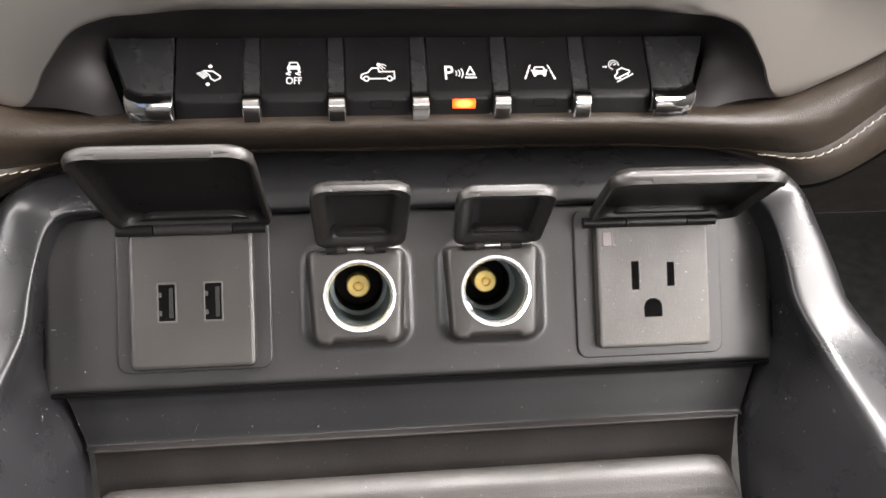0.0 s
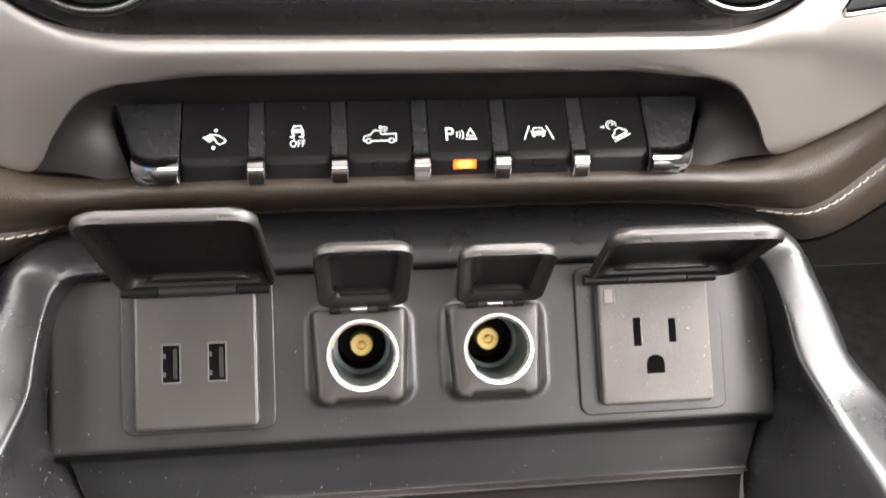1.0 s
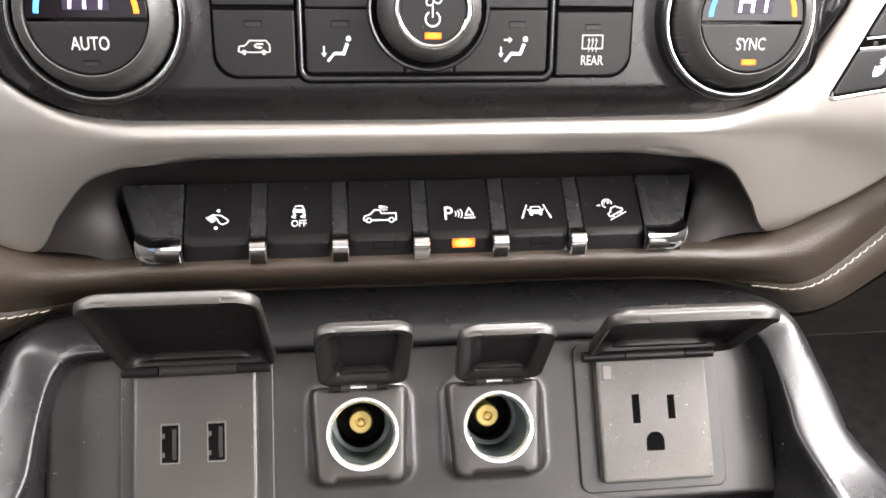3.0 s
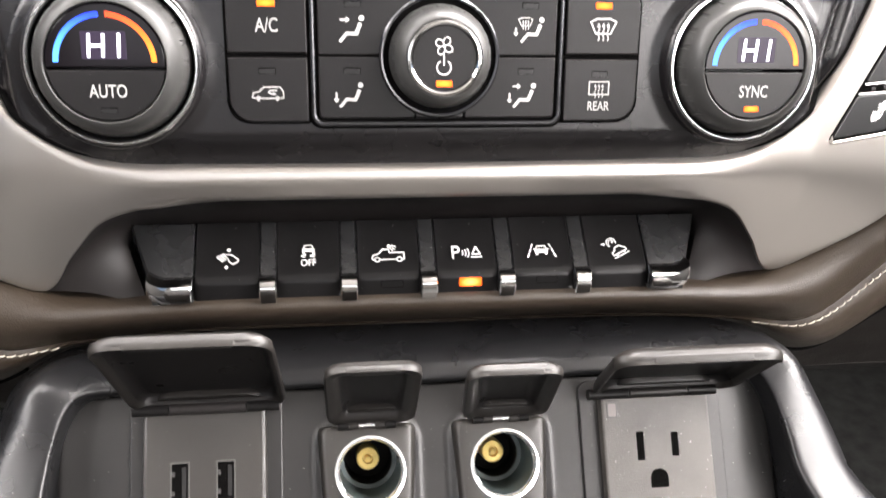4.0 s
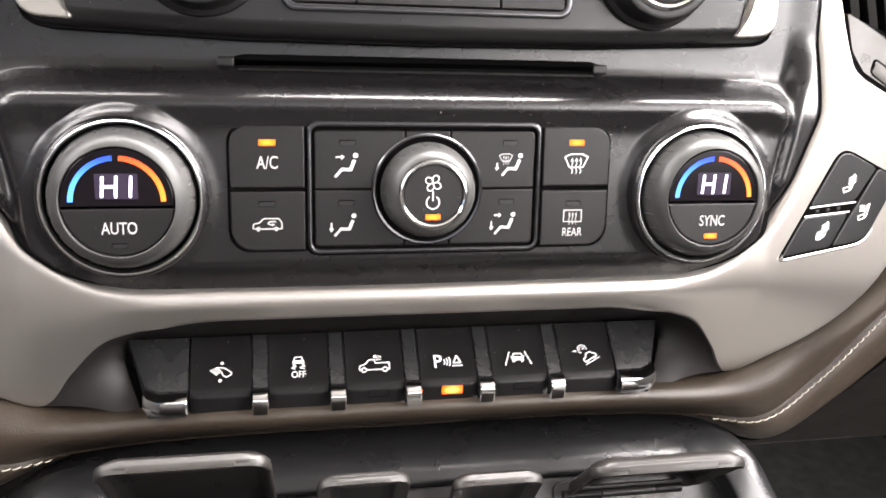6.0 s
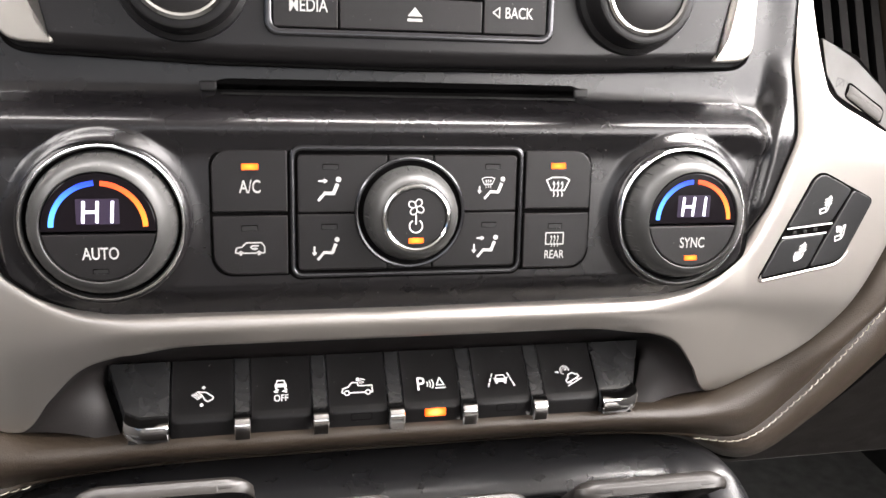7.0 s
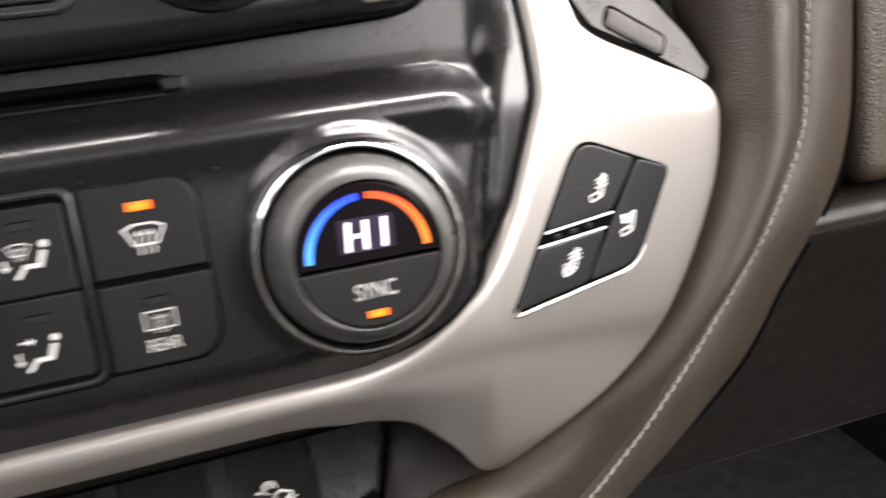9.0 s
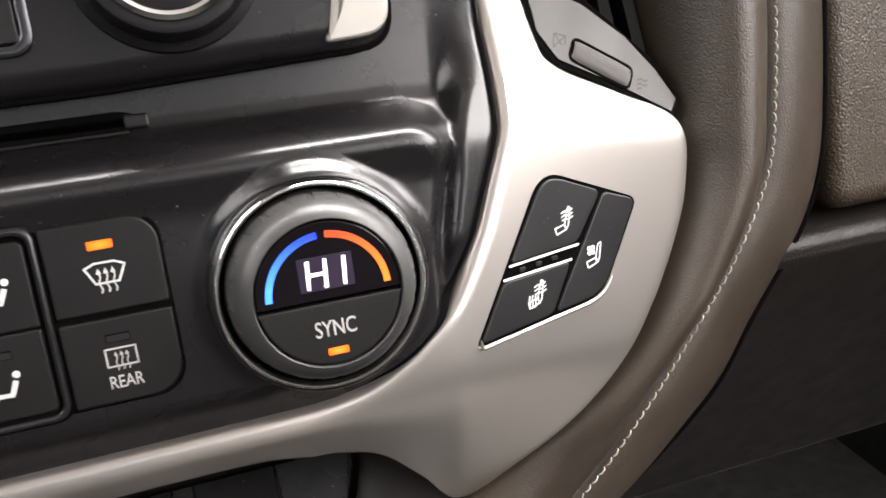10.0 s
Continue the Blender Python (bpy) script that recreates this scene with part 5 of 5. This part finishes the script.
# ---- side vents ----
def vent(s):
    v = thing("air_vent", (s * 190, 20, 24), "black dash air vent with grey thumbwheel trim", "air vent", "dash air vents")

    def put(name, bm, mat, parent, label=""):
        return part(name, bm if s > 0 else mirror(bm), mat, parent, None, label)

    def y_at(x, z):
        return bezel_depth(x, z) + 1.8

    outline = [(167.0, 64), (167.6, 50.2), (172.2, 42.4), (189.6, 33.6), (206.4, 23.8), (209, 27), (204, 36), (196, 46), (184, 56), (172, 62)]
    bm = bmesh.new()
    top = [bm.verts.new((x, y_at(x, z), z)) for x, z in outline]
    low = [bm.verts.new((x, y_at(x, z) + 14, z)) for x, z in outline]
    bm.faces.new(top)
    for q in range(len(top)):
        w = (q + 1) % len(top)
        bm.faces.new((top[w], top[q], low[q], low[w]))
    put("trim", bm, VENT_TRIM, v, "grey metallic lower trim")
    bm = bmesh.new()
    bm.faces.new([bm.verts.new((x, y_at(x, z) + 0.4, z)) for x, z in ((165.6, 64), (166.0, 49.6), (171.3, 41.0), (189.2, 31.9), (207.6, 21.8), (210, 27), (205, 38), (185, 58))])
    put("trim_gap", bm, HOLE, v, "dark gap below the trim")
    centre = Vector((186.0, y_at(186, 39.6), 39.6))
    along = (Vector((196, 0, 34)) - Vector((176, 0, 46))).normalized()
    a, b = (centre + along * d for d in (-8, 8))
    up = Vector((0.514, 0, 0.857))
    c, d = centre - up * 3, centre + up * 3
    W = frame_at(centre, Vector((b.x, y_at(b.x, b.z), b.z)) - Vector((a.x, y_at(a.x, a.z), a.z)), Vector((d.x, y_at(d.x, d.z), d.z)) - Vector((c.x, y_at(c.x, c.z), c.z)))
    bm = slab(rrect(-10.6, -3.9, 10.6, 3.7, 2.2), -3, 0.12, 0.1)
    bm.transform(W)
    put("wheel_slot", bm, HOLE, v)
    rows = []
    for k in range(61):
        t = k / 60
        fall = 0.6 * (abs(2 * t - 1) ** 8)
        rib = 0.14 if k % 2 else 0.0
        rows.append([(-9.6 + 19.2 * t, 3.1 * math.sin(g) - 0.2, (1.5 + rib) * math.cos(g) - fall - 0.3) for g in np.linspace(-1.5, 1.5, 13)])
    bm = loft(rows)
    bm.transform(W)
    put("thumbwheel", bm, WHEEL, v, "ribbed grey thumbwheel")
    for d in (-14.2, 14.2):
        pr = Print()
        if d < 0:  # a closed flap
            pr.line([(-1.9, -1.9), (1.9, 1.9)], 0.36).line([(-1.9, 1.9), (1.9, -1.9)], 0.36).line([(-1.9, -1.9), (1.9, -1.9), (1.9, 1.9), (-1.9, 1.9)], 0.36, True)
        else:  # three waves of air
            for z in (-1.3, 0.0, 1.3):
                pr.line([(-1.8, z - 0.3), (-0.6, z + 0.3), (0.6, z - 0.3), (1.8, z + 0.3)], 0.36)
        bm = pr.at(0, 0, 0)
        c = centre + along * d
        bm.transform(frame_at((c.x, y_at(c.x, c.z) - 0.15, c.z), (1, 0.17, -0.3), (0.3, 0.25, 1)))
        put("mark", bm, FAINT_INK, v)
    bm = bmesh.new()
    wall = [(164.5, 118), (165.5, 62), (180, 60), (206, 38), (214, 26), (216, 118)]
    a = [bm.verts.new((x, y_at(x, z) + 16, z)) for x, z in wall]
    b = [bm.verts.new((x, y_at(x, z) + 60, z)) for x, z in wall]
    bm.faces.new(b)
    for q in range(len(a)):
        w = (q + 1) % len(a)
        bm.faces.new((a[q], a[w], b[w], b[q]))
    put("duct", bm, HOLE, v)
    for k in range(5):
        x = 170 + 9.2 * k
        z0 = 68 - 7.5 * k
        rows = [[(x - 1.6, y_at(x, z) + 10, z), (x + 1.4, y_at(x, z) + 9, z), (x + 3.4, y_at(x, z) + 30, z), (x + 1.4, y_at(x, z) + 31, z)] for z in (z0, z0 + 3, 80, 100, 117)]
        rows[0] = [(px, py + 5, pz) for px, py, pz in rows[0]]
        put("louvre", loft(rows, closed=True), KEY, v)


vent(1)
vent(-1)


# ---- dust on the console ----
from mathutils.bvhtree import BVHTree


def flecks(ob, seed, count, centre, spread, size):
    """Pale flecks of dust lying on a thing's skin round a place."""
    rnd = random.Random(seed)
    tree = BVHTree.FromPolygons([v.co for v in ob.data.vertices], [p.vertices for p in ob.data.polygons])
    base = BASE[ob.name]
    bm = bmesh.new()
    for _ in range(count):
        p = Vector([c + rnd.gauss(0, s) for c, s in zip(centre, spread)])
        hit, n, _, _ = tree.find_nearest((p - base) * MM)
        n = n if n.y < 0 else -n
        u = n.orthogonal().normalized()
        v = n.cross(u)
        r, turn = size * rnd.uniform(0.25, 1.0) ** 2, rnd.uniform(0, 6.3)
        long = rnd.uniform(1, 2.6)
        pts = []
        for k in range(6):
            a = k * math.pi / 3
            q = Vector((math.cos(a) * r * long * rnd.uniform(0.6, 1.1), math.sin(a) * r * rnd.uniform(0.6, 1.1)))
            q = Vector((q.x * math.cos(turn) - q.y * math.sin(turn), q.x * math.sin(turn) + q.y * math.cos(turn)))
            pts.append(bm.verts.new(base + hit / MM + n * 0.12 + u * q.x + v * q.y))
        bm.faces.new(pts)
    return bm


for seed, ob, count, centre, spread, size in (
        (3, console_ob, 64, (-126, -18, -172), (6, 9, 8), 0.22), (4, console_ob, 26, (128, -14, -160), (10, 16, 14), 0.24),
        (5, panel_ob, 46, (0, 0, -142), (60, 6, 16), 0.18), (6, stack_ob, 60, (0, 4, 24), (70, 3, 16), 0.16), (7, bin_ob, 36, (-70, -16, -182), (40, 3, 4), 0.2)):
    part("dust", flecks(ob, seed, count, centre, spread, size), DUST, ob, None, "pale dust flecks")["kind"] = "stuff"


# ---- the cab that closes the place ----
def box(x0, y0, z0, x1, y1, z1):
    bm = bmesh.new()
    bmesh.ops.create_cube(bm, size=1)
    for v in bm.verts:
        v.co = ((x0 + x1) / 2 + v.co.x * (x1 - x0), (y0 + y1) / 2 + v.co.y * (y1 - y0), (z0 + z1) / 2 + v.co.z * (z1 - z0))
    return bm


def cab(name, bm, mat, label, category):
    me = bpy.data.meshes.new(name)
    bm.to_mesh(me)
    bm.free()
    me.materials.append(mat)
    return tagged(new(name, me), label, category, kind="structure")


cab("floor", box(-0.85, -2.0, -0.03, 0.85, 0.7, 0.0), CARPET, "dark carpeted cab floor", "floor")
# added mat, paler than the floor, reflects light up to the bezel's right wing
mat = box(0.20, -0.75, 0.004, 0.78, 0.35, 0.018)
bmesh.ops.bevel(mat, geom=mat.edges[:], offset=0.006, segments=2, affect="EDGES")
cab("bounce_mat", mat, BOUNCE_MAT, "grey carpet mat added in the passenger footwell to brighten the bezel", "floor mat")
roof = box(-0.85, -2.0, 1.33, 0.85, 0.0, 1.36)
cab("ceiling", roof, HEADLINER, "pale grey cloth headliner over the cab", "ceiling")
rear = merge(box(-0.85, -2.03, 0, 0.85, -2.0, 0.92), box(-0.85, -2.03, 1.28, 0.85, -2.0, 1.36), box(-0.85, -2.03, 0.92, -0.65, -2.0, 1.28), box(0.65, -2.03, 0.92, 0.85, -2.0, 1.28))
cab("wall_rear", rear, REAR, "brown rear cab wall with a window opening", "wall")
for s, name in ((-1, "wall_left"), (1, "wall_right")):
    x0, x1 = sorted((s * 0.82, s * 0.85))
    side = merge(box(x0, -2.0, 0, x1, 0.7, 0.80), box(x0, -2.0, 1.26, x1, 0.3, 1.36), box(x0, -2.0, 0.80, x1, -1.8, 1.26), box(x0, -1.0, 0.80, x1, -0.9, 1.26), box(x0, 0.1, 0.80, x1, 0.7, 0.82))
    cab(name, side, CABIN, "dark cab door side with window openings", "wall")
cab("wall_front", box(-0.85, 0.67, 0, 0.85, 0.70, 0.86), CABIN, "dark bulkhead behind the dashboard", "wall")

pts = [(0.022, 0.742), (0.05, 0.80), (0.10, 0.835), (0.30, 0.85), (0.67, 0.86), (0.67, 0.80), (0.2, 0.72)]
rows = [[(x, y, z) for y, z in pts] for x in (-0.82, -0.4, 0, 0.4, 0.82)]
cab("dash_top", loft(rows, closed=True, flip=True), CABIN, "dark dashboard top under the windscreen", "dash panel")
